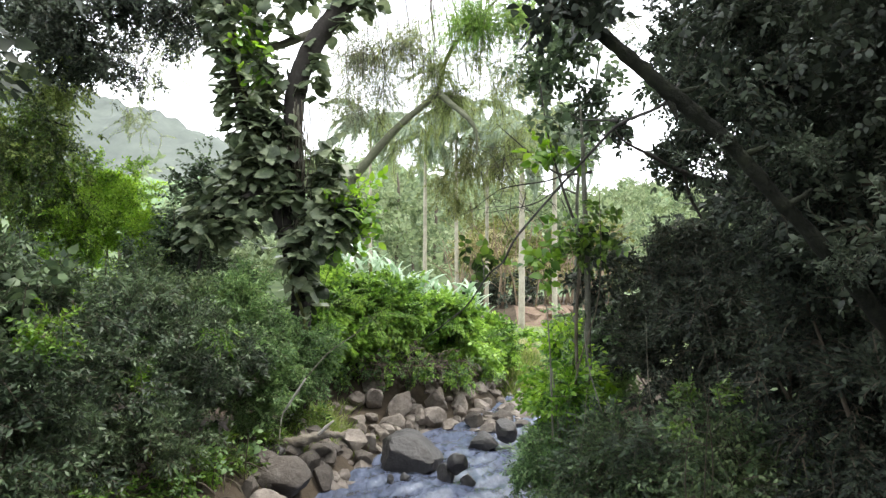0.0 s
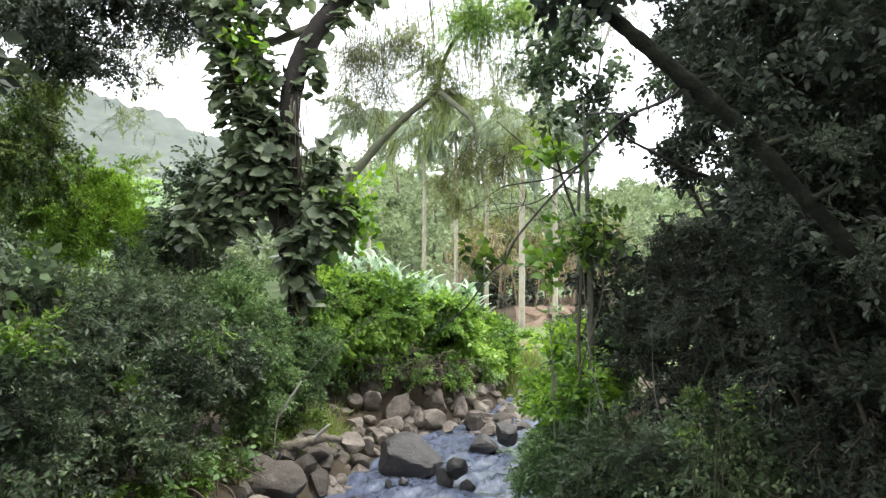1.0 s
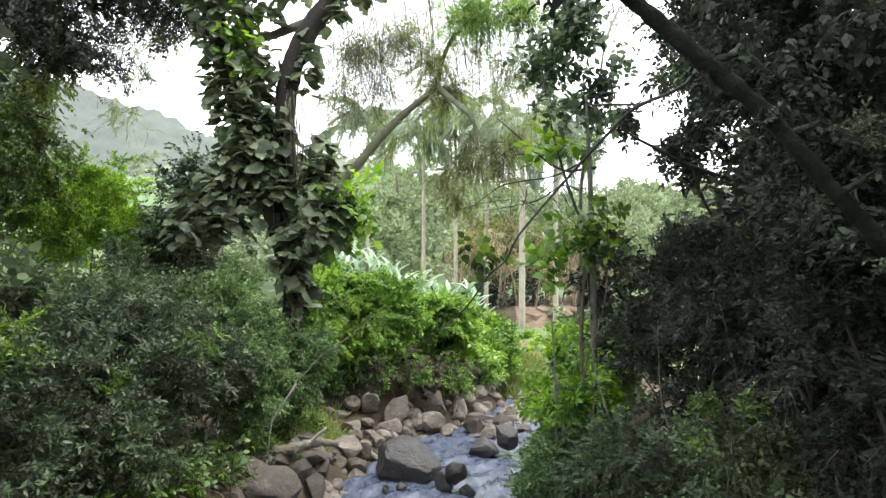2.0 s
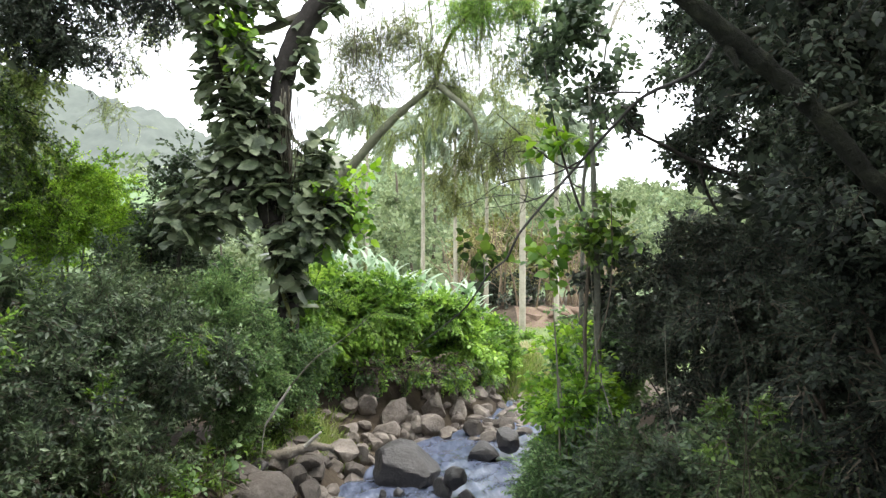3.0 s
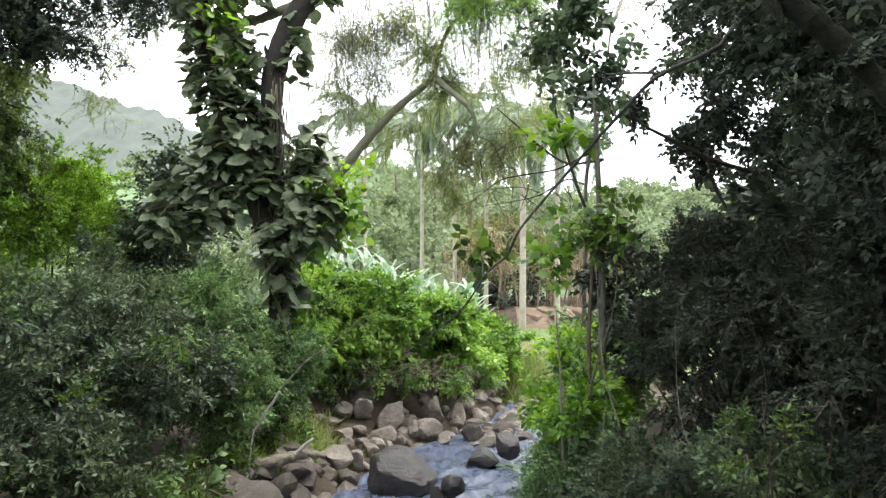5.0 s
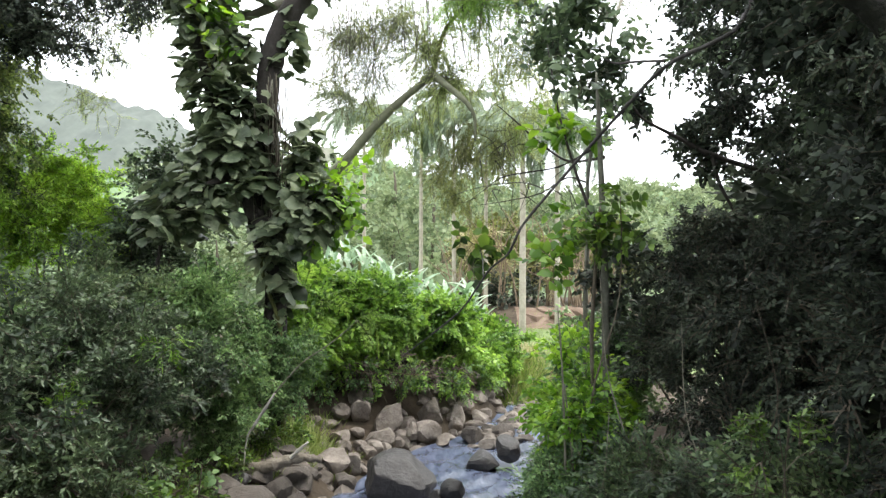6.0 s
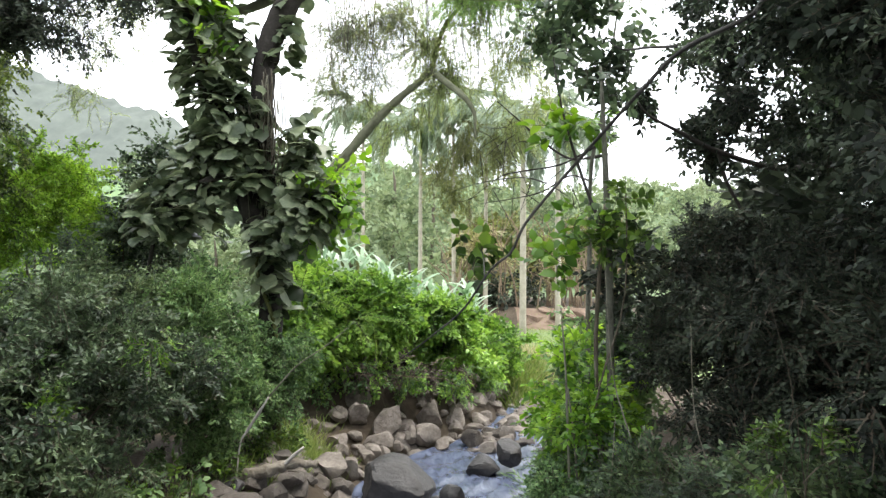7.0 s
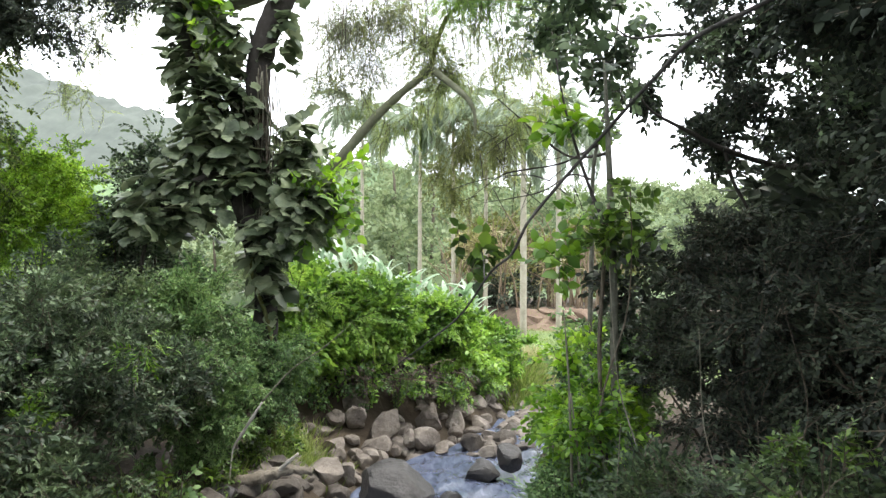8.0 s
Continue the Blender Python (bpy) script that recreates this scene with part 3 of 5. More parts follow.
shrub("shrub", (-5.2, 12.6), clumps([(-5.2, 12.5, 2.2, 1.5, 1.2, 1.6)], 7, 0.4, 104), 3264, S_SMALL, M_BUSH, "dense grey-green shrub under the trees", 104)
shrub("shrub", (-7.0, 14.6), clumps([(-7.2, 14.6, 3.6, 1.4, 1.4, 2.2), (-6.3, 14.4, 4.3, 0.6, 0.6, 0.7)], 7, 0.4, 105), 4992, S_SMALL, M_SUNNY, "tall bright green shrub with sunlight put into its leaf colour", 105)
shrub("shrub", (-5.0, 14.5), [(-5.0, 14.4, 3.6, 0.9, 0.9, 1.9), (-4.75, 14.3, 5.0, 0.65, 0.5, 0.75)], 2300, S_BROAD, M_SHADE, "upright dark green shrub with pointed shoots", 106, scale=(0.4, 0.7))
shrub("shrub", (-2.2, 16.6), clumps([(-2.6, 16.4, 2.3, 0.9, 1.0, 1.3), (-1.7, 16.8, 2.42, 0.7, 0.8, 1.1), (-0.9, 17.4, 2.2, 0.8, 0.9, 1.05)], 14, 0.3, 107), 3840, S_BROAD, M_BRIGHT, "bright green leafy shrub above the rocks", 107, low=-0.75, scale=(0.6, 1.1), stems=14)
shrub("shrub", (0.4, 18.6), clumps([(0.1, 18.3, 1.9, 0.8, 0.9, 1.0), (0.8, 19.0, 1.45, 0.6, 0.8, 0.9), (1.75, 20.3, 1.2, 0.6, 0.8, 0.8)], 14, 0.3, 108), 3120, S_BROAD, M_BRIGHT, "bright green leafy shrub at the stream's bend", 108, low=-0.75, scale=(0.6, 1.1), stems=12)
shrub("shrub", (2.2, 11.6), [(2.15, 11.5, 1.75, 0.5, 0.7, 0.75), (1.9, 10.2, 1.75, 0.25, 0.35, 0.35), (2.3, 11.4, 1.1, 0.5, 0.7, 0.7)], 1050, S_BROAD, M_VIVID, "bright green broad-leaved shrub beside the water", 109, scale=(0.5, 0.85))
shrub("shrub", (1.95, 9.9), clumps([(1.72, 9.9, 0.95, 0.42, 0.55, 0.6), (1.98, 11.2, 0.75, 0.5, 0.6, 0.5)], 14, 0.2, 115), 1900, S_SMALL, M_FRESH, "green small-leaved shrub hanging over the water's edge", 115, scale=(0.7, 1.1))
shrub("shrub", (2.4, 8.5), [(2.3, 8.7, 0.9, 0.7, 0.9, 0.9), (3.1, 7.6, 1.2, 0.75, 0.8, 0.9)], 4320, S_TINY, M_BUSH, "low grey-green shrub hanging over the stream", 110)
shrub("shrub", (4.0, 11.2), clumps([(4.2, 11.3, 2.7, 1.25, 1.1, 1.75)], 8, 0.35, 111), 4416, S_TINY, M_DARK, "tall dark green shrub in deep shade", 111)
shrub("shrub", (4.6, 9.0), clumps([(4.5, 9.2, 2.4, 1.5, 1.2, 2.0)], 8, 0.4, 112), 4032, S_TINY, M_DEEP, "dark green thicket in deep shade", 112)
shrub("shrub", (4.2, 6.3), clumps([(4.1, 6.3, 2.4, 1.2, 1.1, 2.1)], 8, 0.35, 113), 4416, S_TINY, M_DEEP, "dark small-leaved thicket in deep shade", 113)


# ---- the tree wrapped in a big-leaved climber ----
def climber_leaf(seed, mat):
    """A heart-shaped leaf about one long, bowed and folded, with a few tears at its edge."""
    rng = np.random.default_rng(seed)
    f = np.linspace(0, 1, 9)
    half = 0.54 * np.array([0.34, 0.78, 0.98, 1.0, 0.92, 0.78, 0.58, 0.32, 0.0])
    back = np.array([-0.16, -0.10, -0.02, 0, 0, 0, 0, 0, 0])
    tear = rng.random((2, 9)) < 0.16
    bow, fold, curl = rng.uniform(0.15, 0.45), rng.uniform(0.05, 0.3), rng.uniform(-0.12, 0.12)
    V = []
    for i in range(9):
        z = -bow * f[i] ** 2
        for k, s in enumerate((-1, 0, 1)):
            w = half[i] * (0.55 if s and tear[(s + 1) // 2, i] and 2 < i < 8 else 1.0)
            V.append((f[i] + (back[i] if s else 0), s * w, z + (fold * w - 0.5 * w * w if s else 0) + curl * s * f[i]))
    T = []
    for i in range(8):
        for k in (0, 1):
            a = i * 3 + k
            T += [(a, a + 3, a + 1), (a + 1, a + 3, a + 4)]
    return np.array(V), np.array(T)


VINE_SHAPES = [climber_leaf(300 + i, M_VINE) for i in range(7)]
VINE_MESHES = [mesh_np("leaf", v, t, [M_VINE], smooth=True) for v, t in VINE_SHAPES]


def basis(P, D, N, s):
    """Poses with x along D and z near N."""
    D = unit(D)
    Y = unit(np.cross(N, D))
    Z = np.cross(D, Y)
    return [Matrix(((d[0] * k, y[0] * k, z[0] * k, p[0]), (d[1] * k, y[1] * k, z[1] * k, p[1]), (d[2] * k, y[2] * k, z[2] * k, p[2]), (0, 0, 0, 1)))
            for p, d, y, z, k in zip(P, D, Y, Z, s)]


vz = float(ground_z(-2.7, 13.6))
vine_tree = thing("vine_tree", (-2.7, 13.6, vz), "leaning tree with dark bark wrapped in a big-leaved climbing vine", "tree")
RIGHT_LIMB = [(-2.66, 13.6, vz - 0.2), (-2.67, 13.6, 2.6), (-2.68, 13.6, 3.6), (-2.76, 13.62, 4.5), (-2.82, 13.62, 5.5), (-2.88, 13.6, 6.5), (-2.79, 13.6, 7.3), (-2.46, 13.6, 8.1), (-1.98, 13.6, 8.75), (-1.2, 13.6, 9.6), (-0.4, 13.6, 10.6)]
LEFT_STEM = [(-2.74, 13.55, 3.6), (-3.05, 13.5, 4.6), (-3.42, 13.5, 5.7), (-3.74, 13.5, 6.6), (-4.0, 13.5, 7.5), (-4.22, 13.5, 8.5), (-4.42, 13.5, 9.6), (-4.7, 13.5, 11)]
limb("trunk", vine_tree, RIGHT_LIMB, [0.22, 0.19, 0.18, 0.17, 0.17, 0.19, 0.21, 0.20, 0.19, 0.16, 0.10], M_BARK, 14, 6, 0.05, 1)
limb("limb", vine_tree, LEFT_STEM, [0.2, 0.19, 0.18, 0.18, 0.17, 0.16, 0.14, 0.1], M_BARK, 12, 6, 0.06, 2)
limb("limb", vine_tree, [(-2.2, 13.7, 8.45), (-2.9, 13.9, 8.25), (-3.5, 14.0, 8.1), (-4.2, 14.1, 8.3)], [0.09, 0.085, 0.075, 0.05], M_PALEBARK, 8, 5, 0.06, 3, "pale bare limb")
limb("limb", vine_tree, [(-1.9, 13.6, 8.8), (-2.3, 13.4, 9.3), (-2.6, 13.4, 10.2)], [0.12, 0.1, 0.06], M_BARK, 8, 5, 0.06, 4)
limb("limb", vine_tree, [(-3.2, 13.3, 5.1), (-3.7, 13.1, 4.9), (-4.3, 13.0, 4.3), (-4.5, 13.0, 3.4)], [0.07, 0.06, 0.04, 0.03], M_BARK, 7, 5, 0.06, 5)
rng = np.random.default_rng(77)
for i in range(34):
    x = -2.72 + rng.normal(0, 0.13)
    y = 13.33 + rng.normal(0, 0.05)
    top, low = rng.uniform(6.0, 6.9), rng.uniform(4.2, 5.4)
    pts = [(x, y, top)] + [(x + rng.normal(0.03, 0.05), y + rng.normal(0, 0.03), top + (low - top) * k) for k in (0.33, 0.66, 1.0)]
    limb("aerial_root", vine_tree, pts, [0.010, 0.009, 0.008, 0.005], M_TWIG if i % 2 else M_PALEBARK, 5, 4, 0.1, 700 + i)
vine = limb("vine", vine_tree, [(-2.45, 13.4, vz), (-2.5, 13.35, 2.4), (-2.85, 13.33, 3.6), (-2.6, 13.35, 4.6), (-3.1, 13.3, 5.2), (-3.4, 13.28, 6.0), (-3.8, 13.3, 7.0), (-4.1, 13.3, 8.2), (-4.3, 13.3, 9.5)], [0.04, 0.035, 0.03, 0.03, 0.03, 0.025, 0.025, 0.02, 0.015], M_BARKGREEN, 7, 6, 0.1, 9, "climbing stem with big heart-shaped leaves")


def stem_leaves(line, lo, hi, n, radius, rng):
    """Leaves set round a stem between two heights."""
    pts = bend(line, 12)
    pts = pts[(pts[:, 2] > lo) & (pts[:, 2] < hi)]
    c = pts[rng.integers(0, len(pts), n)]
    a = rng.uniform(-np.pi, np.pi, n)
    out = np.stack([np.cos(a), np.sin(a), np.zeros(n)], -1)
    r = rng.uniform(0.5, 1.0, n) * radius
    return c + out * r[:, None] + np.stack([np.zeros(n), np.zeros(n), rng.normal(0, 0.1, n)], -1), out


P1, O1 = stem_leaves(LEFT_STEM, 5.2, 10.8, 860, 0.62, rng)
P1 += np.array([0.08, 0, 0])
P2, O2, _ = lump_points([(-3.5, 13.35, 5.75, 0.62, 0.45, 0.8), (-4.0, 13.3, 4.74, 0.72, 0.5, 0.85), (-4.3, 13.1, 4.3, 0.5, 0.5, 0.5)], 640, rng, 0.5, 0.6)
P3, O3, _ = lump_points([(-2.12, 13.3, 5.35, 0.42, 0.4, 0.85), (-2.1, 13.2, 4.34, 0.5, 0.4, 0.65), (-2.5, 13.1, 3.95, 0.36, 0.35, 0.5), (-1.72, 13.3, 4.55, 0.3, 0.35, 0.6)], 520, rng, 0.5, 0.6)
P4, O4 = stem_leaves([(-2.6, 13.3, 2.2), (-2.55, 13.3, 3.0), (-2.6, 13.3, 3.9)], 3.0, 3.9, 40, 0.22, rng)
P5, O5, _ = lump_points([(-1.75, 13.6, 9.0, 0.6, 0.5, 0.5), (-2.0, 13.6, 8.4, 0.35, 0.4, 0.3), (-3.0, 13.7, 9.1, 0.5, 0.4, 0.5), (-2.45, 13.6, 7.4, 0.3, 0.3, 0.7), (-3.15, 13.5, 7.5, 0.22, 0.25, 0.5), (-3.3, 13.6, 8.5, 0.4, 0.4, 0.5), (-3.45, 13.5, 7.4, 0.3, 0.3, 0.6)], 330, rng, 0.4, 0.4)
P6, O6 = stem_leaves(RIGHT_LIMB, 2.8, 5.6, 150, 0.34, rng)
P7, O7, _ = lump_points([(-3.1, 13.25, 5.0, 0.5, 0.35, 0.8), (-2.95, 13.3, 6.2, 0.3, 0.3, 0.5)], 110, rng, 0.5, 0.4)
P, O = np.vstack([P1, P2, P3, P4, P5, P6, P7]), np.vstack([O1, O2, O3, O4, O5, O6, O7])
n = len(P)
D = O * np.array([1, 1, 0.2]) + rng.normal(0, 0.45, (n, 3)) + np.array([0, 0, -0.45])
N = np.array([0, -0.12, 1.0]) + O * 0.28 + rng.normal(0, 0.33, (n, 3))
S = 0.14 + 0.20 * rng.random(n) ** 1.4
near = np.argsort(P[:, 1])
mats = basis(P, D, N, S)
for i in near[:300]:
    ob = new("leaf", VINE_MESHES[i % 7])
    ob.parent = vine
    ob.matrix_basis = Matrix.Translation(-vine_tree.location) @ mats[i]
rest = near[300:]
Vs, Ts, k = [], [], 0
for i in rest:
    v, t = VINE_SHAPES[i % 7]
    m4 = np.array(mats[i])
    Vs.append(v @ m4[:3, :3].T + m4[:3, 3] - np.array(vine_tree.location))
    Ts.append(t + k)
    k += len(v)
child("leaves", mesh_np("leaves", np.vstack(Vs), np.vstack(Ts), [M_VINE], smooth=True), vine, "mass of big heart-shaped green leaves", "stuff")


# ---- the tree with fine feathery leaves ----
fz = float(ground_z(-3.6, 18))
feather = thing("feathery_tree", (-3.6, 18.0, fz), "slender tree with an arching mossy limb and fine feathery leaves", "tree")
limb("trunk", feather, [(-3.6, 18, fz - 0.2), (-3.5, 18, 2.5), (-3.3, 17.9, 4.3), (-2.6, 17.8, 5.53), (-2.09, 17.8, 6.13), (-1.65, 17.8, 6.69), (-0.99, 17.8, 7.41), (-0.03, 17.8, 8.24)], [0.18, 0.17, 0.16, 0.14, 0.125, 0.11, 0.095, 0.085], M_MOSSBARK, 12, 6, 0.07, 11)
limb("limb", feather, [(-0.05, 17.8, 8.26), (0.32, 17.3, 7.82), (0.69, 16.9, 7.4), (0.92, 16.8, 7.02), (0.95, 16.8, 6.45)], [0.09, 0.078, 0.066, 0.045, 0.025], M_MOSSBARK, 9, 5, 0.08, 12)
limb("limb", feather, [(-0.03, 17.8, 8.2), (0.1, 17.9, 8.9), (0.35, 17.9, 9.5), (0.9, 17.8, 10.1), (1.6, 17.6, 10.8)], [0.07, 0.06, 0.05, 0.04, 0.03], M_BARKGREEN, 7, 5, 0.08, 13)
rng = np.random.default_rng(21)
for i in range(64):
    x0 = rng.uniform(-2.9, 2.6)
    z0 = rng.uniform(10.7, 12.4)
    y0 = 17.9 + rng.normal(0, 0.4)
    dx, dz = rng.uniform(-0.5, 0.9), -rng.uniform(1.6, 4.4)
    limb("branch", feather, [(x0, y0, z0), (x0 + dx * 0.4, y0, z0 + dz * 0.25), (x0 + dx * 0.8, y0 - 0.1, z0 + dz * 0.65), (x0 + dx, y0 - 0.1, z0 + dz)], [0.016, 0.013, 0.009, 0.004], M_BARK if i % 2 else M_TWIG, 5, 4, 0.1, 400 + i)
crown("foliage", feather, [(0.9, 17.5, 10.0, 1.1, 0.8, 0.9), (2.1, 17.6, 10.3, 0.7, 0.6, 0.8)], 1150, S_FINE, M_BRIGHT, (0.6, 1.0), inner=0.8, droop=0.6, seed=31, bunch=3, reach=0.9, spread=1.0)
crown("foliage", feather, [(-0.2, 18.0, 8.95, 0.6, 0.6, 0.45), (0.3, 18.0, 8.2, 0.7, 0.5, 0.5)], 330, S_FINE, M_FEATHER, inner=0.8, droop=0.7, seed=32, bunch=3, reach=0.9, spread=1.0)
crown("foliage", feather, [(-1.8, 18.4, 9.6, 1.5, 1.0, 1.0), (-0.6, 18.3, 9.9, 1.0, 0.8, 0.8), (-2.6, 18.2, 8.2, 0.7, 0.6, 0.8), (-1.3, 18.3, 8.4, 0.7, 0.6, 0.6)], 420, S_FINE, M_FEATHER, (0.5, 0.9), inner=0.9, droop=0.8, seed=33, bunch=2, reach=1.0, spread=1.0)
crown("foliage", feather, [(-2.2, 18.3, 9.3, 1.2, 0.8, 1.1), (-1.0, 18.2, 9.6, 1.2, 0.8, 1.0), (-2.4, 18.2, 7.9, 0.8, 0.5, 0.8), (-1.5, 18.1, 8.3, 0.7, 0.5, 0.7)], 2100, S_LACE, M_GREYLEAF, (0.6, 1.1), inner=0.9, droop=0.9, seed=37, bunch=3, reach=1.0, spread=1.0, label="sparse grey-green twigs hanging in the light")
crown("foliage", feather, [(1.9, 17.6, 8.7, 0.9, 0.7, 1.0), (2.5, 17.4, 7.6, 0.5, 0.5, 0.8), (1.3, 17.4, 8.0, 0.6, 0.5, 0.6), (1.9, 17.5, 6.9, 0.6, 0.5, 0.8)], 330, S_FINE, M_FEATHER, inner=0.9, droop=1.3, seed=34, bunch=2, reach=0.9, spread=0.9)
crown("foliage", feather, [(-0.9, 18.0, 6.9, 0.7, 0.5, 0.7), (-0.35, 18.1, 7.4, 0.5, 0.5, 0.5), (-1.6, 18.1, 7.6, 0.5, 0.5, 0.5)], 100, S_FINE, M_FEATHER, inner=0.9, droop=1.6, seed=35, bunch=2, reach=0.9, spread=0.9)
crown("foliage", feather, [(0.72, 17.6, 6.3, 0.6, 0.45, 1.2), (0.5, 17.6, 5.3, 0.6, 0.4, 0.7), (1.5, 17.5, 6.2, 0.75, 0.4, 1.0), (0.15, 17.6, 5.9, 0.4, 0.35, 0.6)], 1250, S_NARROW, M_OLIVE, (0.3, 0.6), inner=0.9, droop=1.3, seed=36, bunch=3, reach=0.7, label="hanging olive-brown sprays")


# ---- palms ----
def frond_mesh(seed, length):
    """A feather frond along +x that arches over and droops."""
    rng = np.random.default_rng(seed)
    n = 54
    f = np.linspace(0.06, 1, n)
    def on(t):
        return np.stack([length * (t - 0.32 * t ** 3), np.zeros_like(t), length * (0.55 * t - 1.1 * t * t)], -1)
    base = np.repeat(on(f), 2, 0)
    s = np.tile([1.0, -1.0], n)
    g = np.repeat(f, 2)
    way = np.stack([0.55 + 0.25 * g, s * (0.75 - 0.3 * g), -0.55 + rng.normal(0, 0.22, 2 * n) - 0.3 * g], -1)
    nrm = np.stack([np.full(2 * n, 0.3), rng.normal(0, 0.3, 2 * n), np.ones(2 * n)], -1)
    size = length * 0.25 * np.sin(np.pi * (0.12 + 0.83 * g)) * rng.uniform(0.8, 1.1, 2 * n)
    V, T = leaf_np(base, way, nrm, size, 0.055, 0.1, 0.35, full=False)
    TV, TT = tube_np(on(np.linspace(0, 1, 7)), [0.045, 0.03, 0.012], 4, 1)
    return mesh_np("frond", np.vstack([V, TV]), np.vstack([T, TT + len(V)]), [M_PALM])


FRONDS = [frond_mesh(60 + i, 3.2) for i in range(3)]


def palm(x, y, top, r, seed, lean=0.0):
    rng = np.random.default_rng(seed)
    z = float(ground_z(x, y))
    ob = thing("royal_palm", (x, y, z), "tall royal palm with a smooth pale grey trunk and drooping fronds", "palm tree", "palms along the lawn")
    limb("trunk", ob, [(x + lean * 0.4, y, z - 0.2), (x + lean * 0.2, y, z + (top - z) * 0.35), (x + lean * 0.05, y, z + (top - z) * 0.7), (x, y, top - 1.2)], [r * 1.15, r * 1.08, r * 0.95, r * 0.75], M_PALMBARK, 12, 5, 0.02, seed)
    limb("crownshaft", ob, [(x, y, top - 1.25), (x, y, top - 0.6), (x, y, top)], [r * 0.8, r * 0.72, r * 0.35], M_FEATHER, 10, 4, 0.0, seed, "smooth green crownshaft")
    for i in range(15):
        fr = new("frond", FRONDS[i % 3])
        fr.parent = ob
        fr.location = (0, 0, top - 0.15 - z)
        fr.rotation_euler = (0, radians(rng.uniform(-48, 34)), radians(i * 137.5 + rng.uniform(-12, 12)))
        s = rng.uniform(0.85, 1.15)
        fr.scale = (s, s, s)
    return ob


for k, (x, y, top, r, lean) in enumerate([(-3.84, 37.0, 11.9, 0.088, 0.3), (-0.72, 34.5, 10.7, 0.092, 0.1), (0.85, 33.4, 11.4, 0.09, 0.22), (2.25, 31.3, 10.7, 0.085, 0.08), (3.6, 29.0, 9.6, 0.125, 0.04), (5.12, 29.6, 9.8, 0.105, 0.08)]):
    palm(x, y, top, r, 500 + k, lean)


# ---- banana-like plants ----
def paddle_leaf(seed):
    rng = np.random.default_rng(seed)
    n = 11
    f = np.linspace(0, 1, n)
    half = 0.14 * np.sin(np.pi * (0.06 + 0.94 * f) ** 0.8) ** 0.7
    half[-1] = 0
    V, T = [], []
    bow = rng.uniform(0.15, 0.6)
    for i in range(n):
        for s in (-1, 0, 1):
            w = half[i] * (rng.uniform(0.75, 1.05) if s else 1)
            V.append((f[i] - 0.2 * bow * f[i] ** 3, s * w * 0.8, -bow * f[i] ** 2 + (0.45 * w if s else 0) + (rng.normal(0, 0.012) if s else 0)))
    for i in range(n - 1):
        for k in (0, 1):
            a = i * 3 + k
            T += [(a, a + 3, a + 1), (a + 1, a + 3, a + 4)]
    return mesh_np("leaf", np.array(V), np.array(T), [M_BANANA], smooth=True)


PADDLES = [paddle_leaf(80 + i) for i in range(5)]
rng = np.random.default_rng(8)
for k in range(26):
    u = k / 25
    x, y = -2.8 + 4.1 * u + rng.normal(0, 0.12), 19.0 + 1.7 * u + rng.normal(0, 0.4)
    top = 4.15 - 1.4 * u ** 1.1 + rng.normal(0, 0.12)
    z = float(ground_z(x, y))
    ob = thing("banana_plant", (x, y, z), "leafy plant with long pale paddle-shaped leaves behind the shrubs", "plant", "paddle-leaved plants")
    limb("stem", ob, [(x, y, z - 0.1), (x, y, (z + top) / 2), (x, y, top - 0.3)], [0.07, 0.06, 0.04], M_BARKGREEN, 8, 3, 0.04, 90 + k)
    for i in range(8):
        lf = new("leaf", PADDLES[(i + k) % 5])
        lf.parent = ob
        lf.location = (rng.normal(0, 0.12), rng.normal(0, 0.12), top - rng.uniform(0.2, 1.1) - z)
        s = rng.uniform(0.5, 0.9)
        lf.rotation_euler, lf.scale = (rng.normal(0, 0.3), -radians(rng.uniform(45, 88)), rng.uniform(0, 6.28)), (s, s, s)


# ---- woods and hills beyond ----
rng = np.random.default_rng(14)
far = thing("far_woods", (0, 80, 0), "pale green wooded slope behind the palms", "trees", kind="stuff")
rows = []
for i in range(230):
    y = rng.uniform(54, 128)
    x = rng.uniform(-0.32, 0.5) * y
    r = rng.uniform(2.2, 4.6)
    rows.append((x, y, float(ground_z(x, y)) + r * 0.55, r, r, r * rng.uniform(0.6, 0.95)))
for x, y, zc, r in [(-9, 58, 9.5, 4.0), (-5, 60, 9.5, 4.2), (-13, 56, 9, 4.5), (-1.5, 62, 8.5, 4.0), (2, 60, 7.5, 3.6), (-9, 72, 14, 4.5), (-4.5, 70, 14, 4.2), (-0.5, 72, 13, 4), (3.5, 74, 11.5, 4), (7.5, 74, 10.5, 4), (6.5, 62, 5.5, 3.8), (11, 60, 5.0, 4), (16, 60, 5, 4.2), (22, 58, 5, 4.5), (-18, 56, 6, 5), (-25, 52, 6, 5)]:
    rows.append((x, y, zc, r, r, r))
far_lumps = np.array(rows)
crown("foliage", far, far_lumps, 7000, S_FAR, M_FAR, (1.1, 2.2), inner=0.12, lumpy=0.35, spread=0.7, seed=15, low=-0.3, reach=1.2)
for i in range(0, 40):
    x, y, zc, r = rows[-1 - i % 11][:4] if i < 11 else rows[i][:4]
    limb("trunk", far, [(x, y, float(ground_z(x, y)) - 0.3), (x + 0.2, y, zc - r * 0.5), (x, y, zc)], [0.22, 0.17, 0.06], M_TWIG, 6, 3, 0.05, i)


